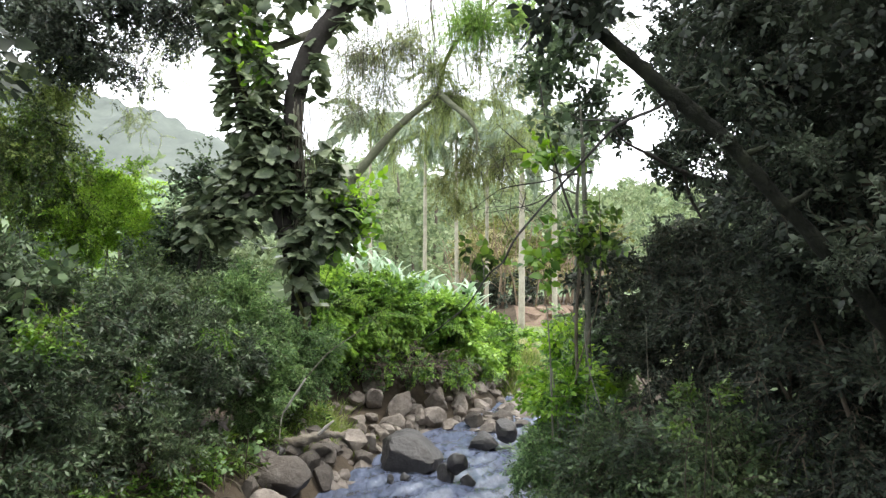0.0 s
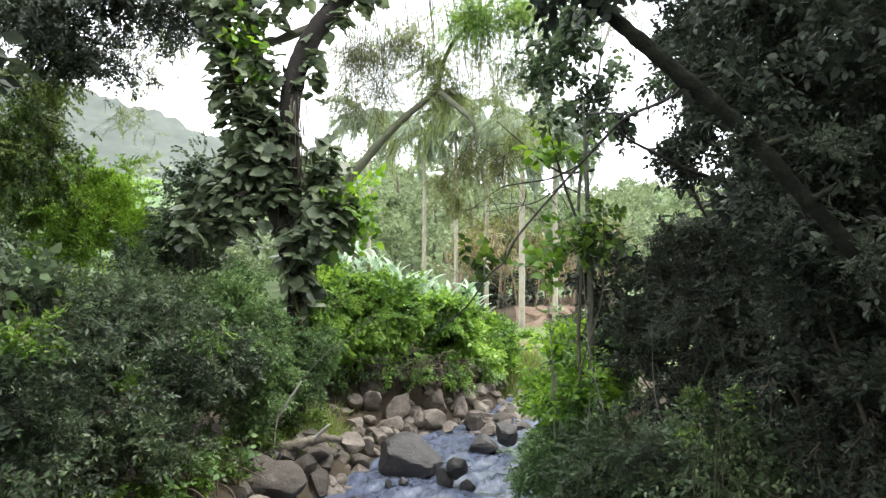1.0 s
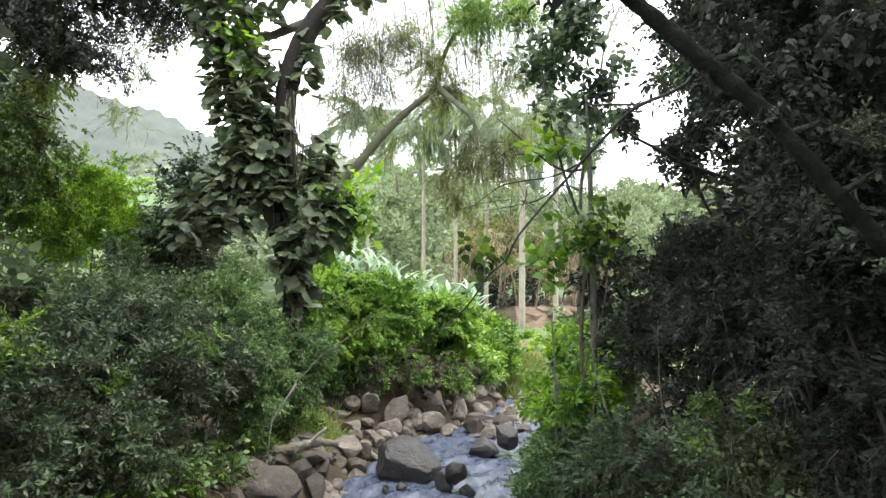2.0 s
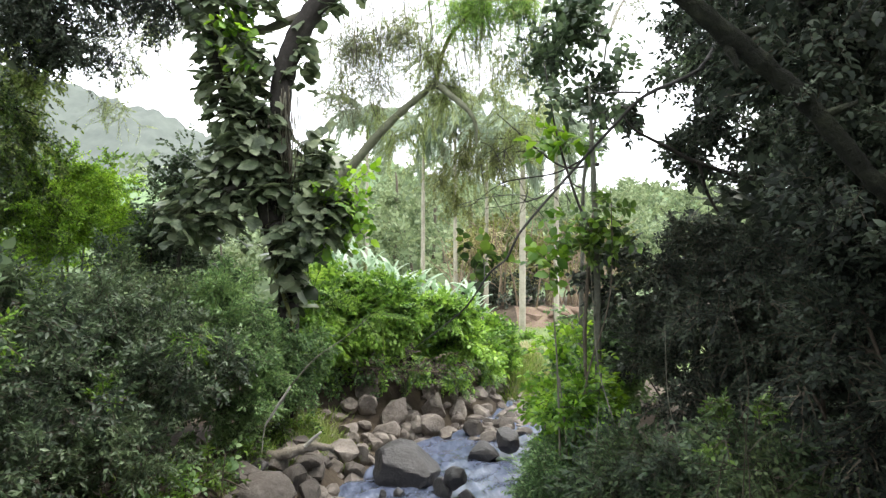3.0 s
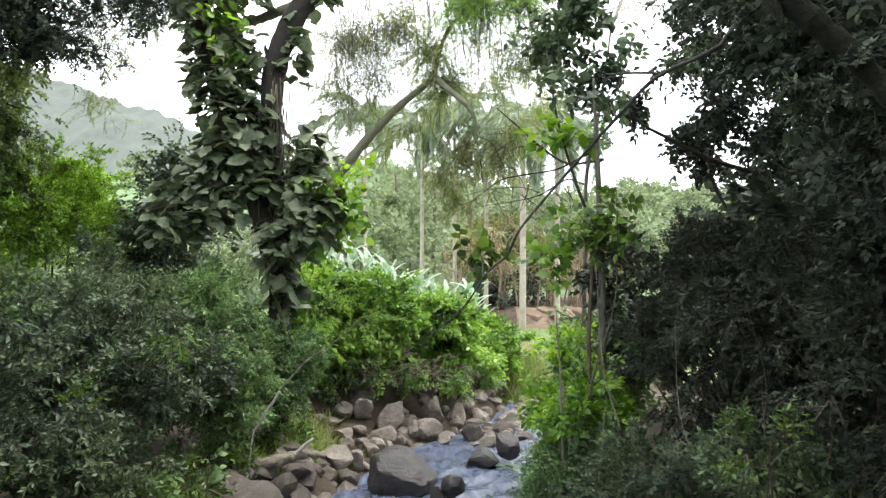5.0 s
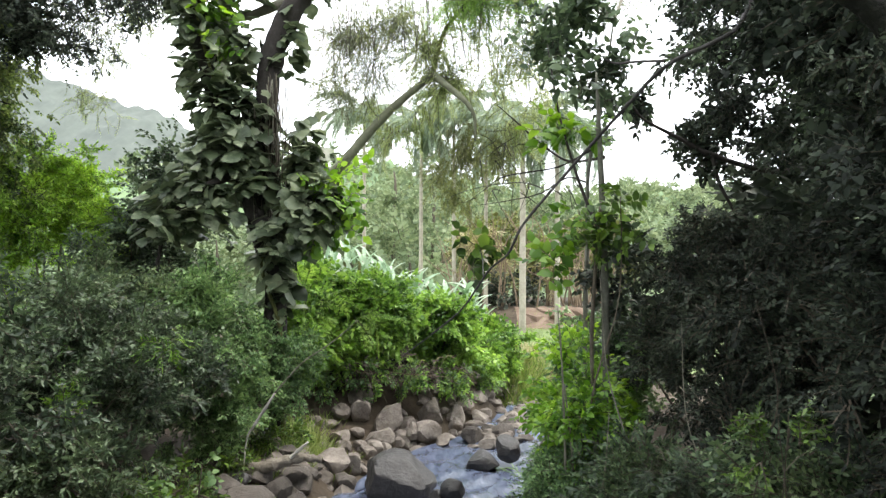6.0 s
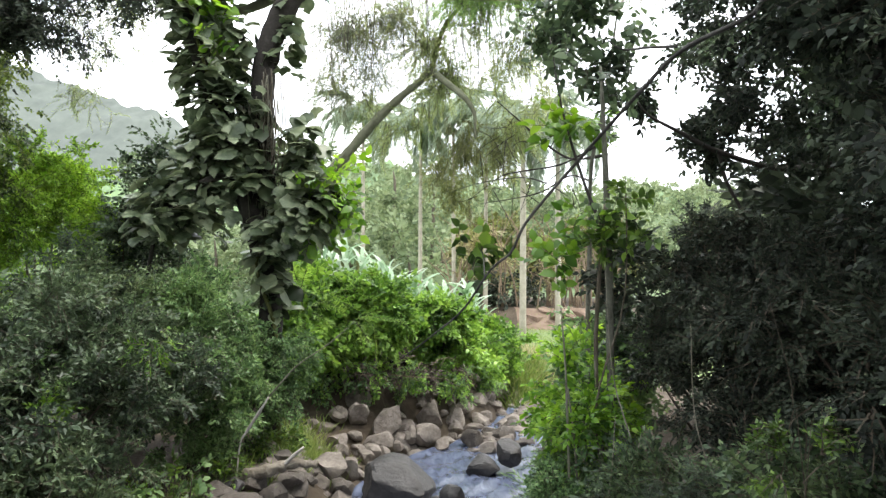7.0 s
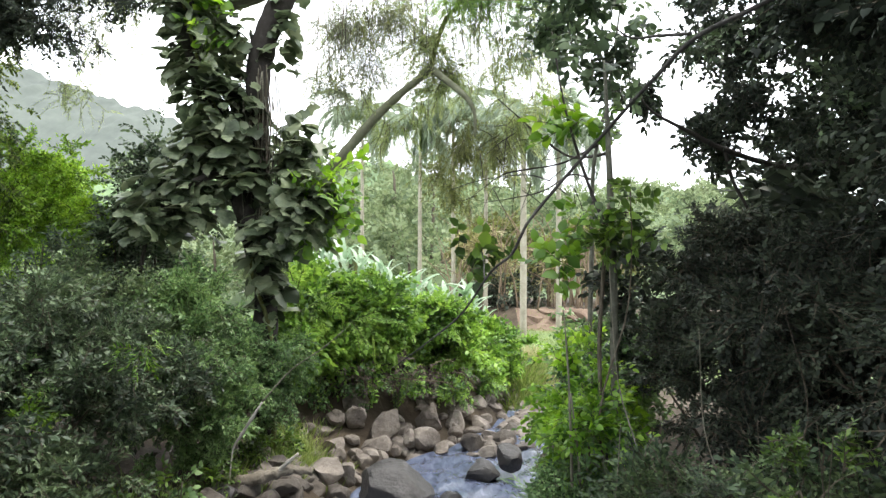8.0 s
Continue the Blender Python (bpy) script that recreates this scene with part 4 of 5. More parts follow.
def hill(name, profile, y, depth, mat, label, seed):
    """A far ridge: its crest by x and height, falling to the front and the back."""
    px, pz = np.array(profile).T
    xs = np.linspace(px[0], px[-1], 420)
    crest = np.interp(xs, px, pz)
    vs = np.linspace(-1, 1, 60)
    V = []
    for v in vs:
        for x, c in zip(xs, crest):
            h = c * (1 - abs(v) ** 1.4)
            h += (noise.noise(Vector((x * 0.03, v * 3, seed))) * 5 + noise.noise(Vector((x * 0.12, v * 9, seed))) * 2.4 + noise.noise(Vector((x * 0.35, v * 20, seed))) * 1.3 + abs(noise.noise(Vector((x * 0.22, v * 34, seed + 9)))) * 5.0) * (1 - abs(v))
            V.append((x, y + v * depth, h - 6 * abs(v)))
    i, j = np.meshgrid(np.arange(59), np.arange(419), indexing="ij")
    q = i * 420 + j
    Q = np.stack([q, q + 1, q + 421, q + 420], -1).reshape(-1, 4)
    return tagged(new(name, mesh_np(name, np.array(V), Q, [mat], smooth=True)), label, "hill", kind="structure")


# Haze is put into the material: a faint emission stands in for pale air.
def hill_mat(name, a, b2, haze_glow, strength):
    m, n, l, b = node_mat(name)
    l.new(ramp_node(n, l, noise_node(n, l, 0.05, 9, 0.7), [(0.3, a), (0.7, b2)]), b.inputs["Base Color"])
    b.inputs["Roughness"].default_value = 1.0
    b.inputs["Emission Color"].default_value, b.inputs["Emission Strength"].default_value = (*haze_glow, 1), strength
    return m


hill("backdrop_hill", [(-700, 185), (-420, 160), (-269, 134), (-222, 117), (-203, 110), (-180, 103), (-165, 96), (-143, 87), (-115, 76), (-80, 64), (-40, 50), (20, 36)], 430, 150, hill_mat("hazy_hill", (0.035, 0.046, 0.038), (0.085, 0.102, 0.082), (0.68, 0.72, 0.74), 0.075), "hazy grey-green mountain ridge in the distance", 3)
hill("backdrop_hill", [(-170, 40), (-90, 48), (-60, 53), (-34, 51), (4, 45), (43, 38), (58, 36.5), (69, 38.6), (79, 41.5), (90, 43.5), (107, 41), (135, 36), (190, 30), (300, 24)], 300, 90, hill_mat("hazed_green_hill", (0.07, 0.12, 0.05), (0.14, 0.21, 0.09), (0.62, 0.72, 0.6), 0.05), "green wooded hill in the distance", 5)


rng = np.random.default_rng(17)
rows = []
for i in range(300):
    v = -rng.uniform(0.0, 0.75)
    x = rng.uniform(-70, 150)
    crest = float(np.interp(x, [-90, -60, -34, 4, 43, 58, 69, 79, 90, 107, 135, 190], [48, 53, 51, 45, 38, 36.5, 38.6, 41.5, 43.5, 41, 36, 30]))
    r = rng.uniform(3.0, 5.5)
    rows.append((x, 300 + v * 90, crest * (1 - abs(v) ** 1.4) - 6 * abs(v) + 0.3 * r, r, r, r * rng.uniform(0.55, 0.85)))
hill_woods = thing("hill_woods", (80, 270, 20), "pale green treetops covering the distant hill", "trees", kind="stuff")
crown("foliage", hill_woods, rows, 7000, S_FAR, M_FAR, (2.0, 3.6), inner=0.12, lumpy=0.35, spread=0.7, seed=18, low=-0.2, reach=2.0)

# ---- bare thicket and earth bank at the end of the lawn ----
rng = np.random.default_rng(44)
th = thing("bare_thicket", (4.9, 34.2, float(ground_z(4.9, 34.2))), "tangle of bare brown stems at the lawn's edge", "thicket", kind="stuff")
for i in range(90):
    x, y = rng.uniform(0.8, 9), rng.uniform(32.2, 36.5)
    z, h = float(ground_z(x, y)), rng.uniform(1.6, 5.0)
    a, c = rng.normal(0, 0.6), rng.normal(0, 0.9)
    limb("stem", th, [(x, y, z - 0.2), (x + a * 0.3, y, z + h * 0.4), (x + a, y, z + h * 0.75), (x + a + c, y, z + h)], [0.05, 0.038, 0.026, 0.010], M_BROWNTWIG, 5, 3, 0.1, i)
crown("foliage", th, [(2.2, 37.0, 4.2, 1.5, 1.1, 1.6), (5.4, 37.4, 4.0, 1.9, 1.1, 1.6), (8.4, 37, 4.2, 1.9, 1.1, 1.9), (3.9, 38, 5.6, 2.3, 1.1, 1.1)], 900, S_FAR, M_OLIVE, (0.5, 1.0), inner=0.4, seed=45)
# The shadow under the thicket is put in as a mass of dark leaves.
crown("foliage", th, [(2.7, 33.0, 2.5, 0.9, 0.5, 0.8), (3.4, 33.3, 2.6, 0.6, 0.5, 0.9), (1.6, 33.2, 2.3, 0.7, 0.5, 0.7), (4.6, 33.6, 2.6, 0.8, 0.5, 0.6)], 330, S_FAR, M_DARK, (0.4, 0.8), inner=0.5, seed=47, label="dark leaves put in for the shadowed hollow under the thicket")
for k, (x, y, z, r) in enumerate([(4.5, 31.6, 1.42, (0.9, 0.7, 0.42)), (5.6, 31.9, 1.5, (1.0, 0.7, 0.5)), (4.0, 31.3, 1.3, (0.5, 0.4, 0.26)), (5.0, 31.0, 1.28, (0.45, 0.35, 0.22)), (4.9, 31.9, 1.85, (0.5, 0.4, 0.22)), (6.6, 32.0, 1.5, (0.8, 0.6, 0.42))]):
    ob = new("earth_bank", rock_mesh(77 + k, r, M_CLAY, 4))
    ob.location, ob.rotation_euler = (x, y, z), (0, 0, k * 1.3)
    tagged(ob, "mound of bare reddish earth under the thicket", "earth bank", "earth mounds")


# ---- trees on the near right ----
def branch_tree(name, at, label, trunk, radii, mat=None, seed=0):
    ob = thing(name, (at[0], at[1], float(ground_z(*at))), label, "tree")
    limb("trunk", ob, [(at[0], at[1], ob.location.z - 0.2)] + trunk, radii, mat or M_BARK, 12, 6, 0.06, seed)
    return ob


S_BIGLEAF = spray_set(70, leaves=7, length=0.45, leaf=0.22, width=0.66, splay=62, jitter=0.4, droop=0.3)

S_TIP = spray_set(72, leaves=3, length=0.10, leaf=0.15, width=0.75, splay=50, jitter=0.35, droop=0.5)
sap = branch_tree("sapling", (2.32, 10.6), "slender grey sapling with light green broad leaves", [(2.31, 10.6, 1.6), (2.29, 10.6, 2.6), (2.28, 10.6, 3.5), (2.24, 10.6, 4.6), (2.2, 10.6, 5.5), (2.17, 10.6, 6.1)], [0.055, 0.052, 0.048, 0.045, 0.04, 0.028, 0.013], M_SAPBARK, 1)
limb("branch", sap, [(2.2, 10.62, 1.2), (2.1, 10.55, 2.5), (2.14, 10.5, 3.6), (2.2, 10.5, 4.4)], [0.03, 0.027, 0.022, 0.012], M_TWIG, 6, 5, 0.08, 2)
limb("branch", sap, [(2.27, 10.6, 3.9), (2.0, 10.7, 4.6), (1.75, 10.9, 5.6), (1.6, 11, 6.6)], [0.025, 0.02, 0.015, 0.008], M_BARK, 6, 5, 0.08, 3)
crown("foliage", sap, [(1.98, 10.9, 5.35, 0.34, 0.28, 0.18), (1.75, 10.7, 3.6, 0.36, 0.28, 0.12), (1.95, 10.6, 4.25, 0.22, 0.25, 0.1)], 34, S_BIGLEAF, M_LIME, (0.6, 1.0), inner=0.7, seed=51, bunch=2, reach=0.3)
crown("foliage", sap, [(2.42, 10.4, 4.25, 0.26, 0.28, 0.45), (2.2, 10.5, 3.9, 0.3, 0.25, 0.3)], 50, S_BIGLEAF, M_LEAFY, (0.45, 0.75), inner=0.7, seed=54, bunch=2, reach=0.3)
crown("foliage", sap, [(2.55, 10.7, 3.4, 0.25, 0.25, 0.7)], 90, S_BROAD, M_DARK, (0.6, 0.9), inner=0.5, seed=52, bunch=4)

right = branch_tree("broadleaf_tree", (5.4, 9.4), "dark broad-leaved tree leaning over the stream", [(5.3, 9.4, 2.5), (5.0, 9.3, 4.5), (4.6, 9.2, 6.2), (4.4, 9.2, 8.0), (4.2, 9.2, 10)], [0.3, 0.27, 0.24, 0.2, 0.15, 0.1], M_BARK, 5)
limb("bough", right, [(4.5, 9.2, 7.1), (3.3, 8.2, 6.5), (2.5, 7.0, 5.6), (2.02, 6.25, 5.06), (1.80, 6.0, 4.88), (1.59, 6.33, 4.82), (1.45, 6.6, 4.67), (1.31, 7.0, 4.49), (1.12, 7.3, 4.25), (0.94, 7.3, 4.04), (0.77, 7.2, 3.83), (0.68, 7.3, 3.63), (0.54, 7.4, 3.50), (0.35, 7.7, 3.19), (0.13, 7.9, 2.98), (-0.16, 8.1, 2.74)], [0.04, 0.03, 0.022, 0.015, 0.014, 0.014, 0.013, 0.0125, 0.012, 0.0115, 0.011, 0.010, 0.009, 0.008, 0.006, 0.004], M_GREYBARK, 8, 6, 0.08, 6, "long thin bare bough hanging across the stream")
limb("branch", right, [(1.58, 6.36, 4.86), (1.45, 6.5, 4.90), (1.32, 6.6, 4.92), (1.22, 6.6, 4.98)], [0.011, 0.009, 0.007, 0.004], M_GREYBARK, 6, 5, 0.1, 16)
limb("branch", right, [(0.95, 7.3, 4.15), (0.82, 7.5, 4.22), (0.62, 7.7, 4.23), (0.42, 7.8, 4.20), (0.25, 7.9, 4.15)], [0.006, 0.005, 0.004, 0.003, 0.002], M_GREYBARK, 5, 5, 0.1, 17)
limb("branch", right, [(0.50, 7.45, 3.45), (0.52, 7.9, 3.62), (0.50, 8.2, 3.72), (0.36, 8.2, 3.80)], [0.006, 0.005, 0.004, 0.002], M_GREYBARK, 5, 5, 0.1, 18)
crown("foliage", right, [(0.34, 8.2, 3.81, 0.05, 0.05, 0.02), (0.56, 8.1, 3.79, 0.08, 0.05, 0.03), (0.68, 8.1, 3.72, 0.05, 0.05, 0.03), (0.50, 8.15, 3.64, 0.06, 0.05, 0.03), (0.45, 8.1, 3.52, 0.04, 0.04, 0.02)], 20, S_TIP, M_LEAFY, (0.8, 1.15), inner=0.5, seed=53, bunch=1, reach=0.1, label="hanging tip with brownish green leaves")
crown("foliage", right, [(1.25, 7.4, 5.08, 0.14, 0.1, 0.13), (1.1, 7.4, 5.25, 0.12, 0.1, 0.1)], 14, S_BIGLEAF, M_SHADE, (0.35, 0.6), inner=0.6, seed=58, bunch=2, reach=0.2)
crown("foliage", right, [(2.06, 5.95, 5.16, 0.16, 0.14, 0.2), (2.5, 6.8, 5.2, 0.34, 0.25, 0.4), (2.95, 6.5, 5.2, 0.5, 0.35, 0.6), (2.6, 6.2, 5.75, 0.5, 0.4, 0.3), (3.2, 6.4, 4.4, 0.5, 0.4, 0.6), (3.3, 6.5, 3.6, 0.5, 0.4, 0.6)], 1500, S_BROAD, M_DEEP, (0.3, 0.5), inner=0.6, seed=59, bunch=5, reach=0.5)
limb("branch", right, [(5.2, 10.5, 4.9), (5.25, 12.2, 5.09), (4.35, 12.2, 5.33), (3.75, 12.2, 5.63), (3.3, 12.2, 5.87), (3.1, 12.2, 6.1)], [0.06, 0.045, 0.04, 0.03, 0.02, 0.012], M_BARK, 7, 5, 0.08, 7)
limb("branch", right, [(4.35, 12.2, 5.33), (4.5, 12.3, 4.9), (4.8, 12.3, 4.3), (4.9, 12.3, 3.6)], [0.03, 0.03, 0.02, 0.012], M_BARK, 6, 5, 0.08, 8)
slim = branch_tree("slender_tree", (2.95, 14.6), "slender grey tree with thin bare twigs behind the sapling", [(2.9, 14.5, 2.2), (2.92, 14.4, 4.0), (2.9, 14.2, 5.4), (3.1, 14.0, 6.6), (3.3, 13.9, 8.2)], [0.05, 0.046, 0.042, 0.036, 0.028, 0.016], M_SAPBARK, 19)
limb("branch", slim, [(3.3, 13.9, 8.1), (3.7, 14.6, 8.9), (4.2, 15.4, 9.6), (4.9, 16.2, 10.4)], [0.03, 0.024, 0.016, 0.008], M_PALEBARK, 6, 5, 0.1, 20)
crown("foliage", slim, [(4.3, 15.6, 9.4, 0.8, 0.6, 0.7), (3.7, 15.0, 9.0, 0.5, 0.5, 0.5)], 210, S_LACE, M_GREYLEAF, (0.6, 1.0), inner=0.9, droop=0.6, seed=39, bunch=3, reach=0.9, spread=1.0, label="sparse fine grey-green twigs")
limb("branch", slim, [(2.95, 14.1, 5.76), (2.42, 14.6, 5.52), (1.82, 15.0, 5.46), (1.38, 15.0, 5.36), (1.01, 15.0, 5.1), (0.75, 15, 4.9)], [0.022, 0.018, 0.015, 0.011, 0.008, 0.004], M_BARK, 7, 5, 0.2, 9)
limb("branch", slim, [(3.13, 14.0, 5.6), (2.69, 15.0, 5.7), (2.14, 15.0, 6.04), (1.71, 15.0, 6.42), (1.27, 15.0, 6.8)], [0.034, 0.028, 0.022, 0.016, 0.008], M_BARK, 7, 5, 0.2, 10)
limb("branch", slim, [(2.9, 14.4, 5.2), (2.7, 15.2, 5.4), (2.2, 15.3, 5.1), (1.6, 15.3, 4.95), (1.0, 15.3, 4.85)], [0.02, 0.018, 0.014, 0.01, 0.005], M_BARK, 6, 5, 0.2, 11)
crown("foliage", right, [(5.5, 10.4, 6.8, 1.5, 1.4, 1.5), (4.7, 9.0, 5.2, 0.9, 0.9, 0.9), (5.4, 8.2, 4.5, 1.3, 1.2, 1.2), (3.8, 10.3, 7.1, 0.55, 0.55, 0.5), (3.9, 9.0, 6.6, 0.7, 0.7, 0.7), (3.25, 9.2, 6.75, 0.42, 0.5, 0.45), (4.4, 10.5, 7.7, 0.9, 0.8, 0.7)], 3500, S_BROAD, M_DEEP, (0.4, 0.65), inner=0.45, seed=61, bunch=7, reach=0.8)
# Lighter leaves put in for the lit glints within this dark crown.
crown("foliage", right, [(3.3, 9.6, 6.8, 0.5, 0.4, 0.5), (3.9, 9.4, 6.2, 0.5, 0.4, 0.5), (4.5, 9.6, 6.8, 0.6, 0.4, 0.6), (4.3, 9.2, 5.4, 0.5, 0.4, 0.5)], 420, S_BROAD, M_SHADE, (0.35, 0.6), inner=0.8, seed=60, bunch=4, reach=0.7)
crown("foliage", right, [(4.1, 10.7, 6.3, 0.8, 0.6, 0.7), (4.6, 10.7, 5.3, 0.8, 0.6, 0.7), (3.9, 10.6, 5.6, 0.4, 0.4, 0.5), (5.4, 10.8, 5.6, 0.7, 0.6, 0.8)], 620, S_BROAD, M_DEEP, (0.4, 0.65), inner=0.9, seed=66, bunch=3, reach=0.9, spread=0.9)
crown("foliage", right, [(2.3, 12.0, 7.6, 0.95, 0.6, 0.85), (1.75, 11.7, 6.9, 0.6, 0.5, 0.65), (2.5, 11.7, 6.4, 0.5, 0.4, 0.5)], 230, S_BIGLEAF, M_SHADE, (0.5, 0.85), inner=0.9, droop=0.4, seed=65, bunch=3, reach=0.8, spread=0.9)
crown("foliage", right, [(4.4, 12.9, 7.3, 0.55, 0.5, 0.8), (4.8, 12.9, 6.2, 0.6, 0.5, 0.7), (4.4, 12.7, 5.5, 0.45, 0.4, 0.35), (3.2, 12.6, 6.2, 0.6, 0.4, 0.22)], 560, S_BROAD, M_DEEP, (0.6, 0.95), inner=0.7, seed=62, gaps=-0.2)

near_tree = branch_tree("shade_tree", (3.6, 4.9), "dark tree with a thick mossy limb reaching over the stream", [(3.5, 4.9, 2.0), (3.2, 4.8, 3.2), (3.3, 4.8, 5.0), (3.5, 4.8, 7.5)], [0.24, 0.22, 0.2, 0.16, 0.1], M_SHADEBARK, 20)
limb("limb", near_tree, [(3.1, 4.75, 2.83), (2.42, 4.4, 3.45), (2.06, 4.3, 3.79), (1.88, 4.27, 3.96), (1.69, 4.25, 4.17), (1.53, 4.25, 4.33), (1.31, 4.25, 4.51), (1.08, 4.25, 4.71), (0.86, 4.25, 4.89), (0.6, 4.3, 5.08), (0.4, 4.4, 5.5)], [0.054, 0.047, 0.042, 0.039, 0.037, 0.040, 0.047, 0.037, 0.033, 0.028, 0.02], M_MOSSLIMB, 14, 7, 0.13, 21, "thick dark limb with moss and lichen")
for k, (x, z, dx, dz) in enumerate([(1.34, 4.52, 0.10, 0.02), (1.30, 4.47, 0.02, -0.12), (1.7, 4.18, 0.12, 0.05), (1.95, 3.91, 0.10, 0.08)]):
    limb("stub", near_tree, [(x, 4.25, z), (x + dx * 0.6, 4.22, z + dz * 0.5), (x + dx, 4.2, z + dz)], [0.022, 0.016, 0.008], M_MOSSLIMB, 8, 4, 0.12, 210 + k)
crown("foliage", near_tree, [(1.5, 4.18, 4.16, 0.16, 0.06, 0.10), (1.9, 4.2, 3.85, 0.18, 0.08, 0.14), (2.2, 4.2, 3.6, 0.2, 0.1, 0.15), (2.1, 4.3, 4.2, 0.15, 0.1, 0.12)], 130, S_SMALL, M_DARK, (0.3, 0.5), inner=0.7, seed=69, bunch=4, reach=0.2)
crown("foliage", near_tree, [(0.70, 4.15, 5.02, 0.24, 0.12, 0.09), (0.92, 4.15, 4.95, 0.14, 0.08, 0.07), (0.95, 4.55, 5.10, 0.22, 0.2, 0.10)], 60, S_BIGLEAF, M_DARK, (0.25, 0.42), inner=0.6, droop=0.5, seed=63, bunch=3, reach=0.35)
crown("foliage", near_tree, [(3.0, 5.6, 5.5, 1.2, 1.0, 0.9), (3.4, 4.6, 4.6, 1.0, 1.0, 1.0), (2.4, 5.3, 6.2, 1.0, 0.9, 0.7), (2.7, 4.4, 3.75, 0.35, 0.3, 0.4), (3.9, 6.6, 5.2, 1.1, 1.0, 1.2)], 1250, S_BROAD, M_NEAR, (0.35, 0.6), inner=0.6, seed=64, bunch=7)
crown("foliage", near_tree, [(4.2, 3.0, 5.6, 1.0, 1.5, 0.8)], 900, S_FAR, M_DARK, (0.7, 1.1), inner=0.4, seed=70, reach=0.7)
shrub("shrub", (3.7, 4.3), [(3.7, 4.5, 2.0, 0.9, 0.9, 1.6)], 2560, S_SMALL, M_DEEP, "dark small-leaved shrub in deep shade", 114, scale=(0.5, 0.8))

# ---- trees on the left ----
left = branch_tree("broadleaf_tree", (-9.8, 13.2), "dark broad-leaved tree with branches spreading over the clearing", [(-9.7, 13.2, 4), (-9.4, 13.2, 7), (-8.8, 13.3, 9), (-8.0, 13.4, 10.5)], [0.3, 0.28, 0.25, 0.2, 0.12], M_BARK, 30)
limb("branch", left, [(-9.2, 13.2, 7.8), (-8.2, 13.4, 8.5), (-7.0, 13.5, 8.7), (-5.8, 13.6, 8.3)], [0.1, 0.07, 0.045, 0.015], M_BARK, 7, 5, 0.08, 31)
limb("branch", left, [(-8.6, 13.3, 9.3), (-7.4, 13.4, 9.5), (-6.2, 13.6, 9.6), (-5.2, 13.6, 9.3)], [0.08, 0.06, 0.04, 0.015], M_BARK, 7, 5, 0.08, 32)
crown("foliage", left, [(-7.7, 13.4, 8.6, 1.8, 1.1, 1.0), (-6.3, 13.5, 9.0, 1.0, 0.9, 0.9), (-7.2, 13.5, 7.6, 0.9, 0.8, 0.5)], 2300, S_BROAD, M_DARK, (0.4, 0.7), inner=0.9, droop=0.6, seed=71, bunch=4, reach=0.9)
crown("foliage", left, [(-7.3, 13.3, 8.0, 1.2, 0.8, 0.75), (-8.0, 13.3, 9.2, 1.2, 0.8, 0.8)], 1100, S_BROAD, M_DARK, (0.4, 0.7), inner=0.7, droop=0.6, seed=76, bunch=5, reach=0.8)
crown("foliage", left, [(-5.3, 13.7, 8.2, 0.7, 0.5, 0.6), (-5.0, 13.8, 8.9, 0.6, 0.5, 0.5), (-6.3, 13.6, 7.3, 0.5, 0.4, 0.4)], 230, S_BROAD, M_DARK, (0.35, 0.6), inner=0.9, droop=0.6, seed=77, bunch=3, reach=0.9, spread=0.9)
crown("foliage", left, [(-5.6, 13.7, 8.8, 1.0, 0.8, 0.8), (-6.4, 13.6, 7.6, 0.8, 0.6, 0.4), (-5.0, 13.8, 8.6, 0.5, 0.5, 0.6)], 420, S_NARROW, M_DARK, (0.45, 0.8), inner=0.6, droop=0.7, seed=72)
crown("foliage", left, [(-8.3, 13.3, 5.5, 0.9, 0.8, 2.2), (-7.4, 13.4, 5.7, 0.5, 0.5, 1.4), (-7.6, 13.5, 7.0, 0.5, 0.5, 0.7)], 1500, S_BROAD, M_CREEPER, (0.35, 0.6), inner=0.4, droop=0.8, seed=73, bunch=7, reach=0.6, label="hanging olive-green creeper")
crown("foliage", left, [(-8.2, 13.2, 5.4, 0.9, 0.8, 2.1), (-7.4, 13.3, 5.2, 0.5, 0.5, 1.3)], 1500, S_SMALL, M_LEAFY, inner=0.5, droop=0.8, seed=78, bunch=8, reach=0.6, label="small dark green leaves in the creeper")
limb("branch", left, [(-9.6, 13.2, 5.2), (-8.6, 13.3, 5.9), (-7.8, 13.4, 6.4), (-7.2, 13.4, 6.3)], [0.07, 0.05, 0.03, 0.012], M_BARK, 7, 5, 0.08, 33)

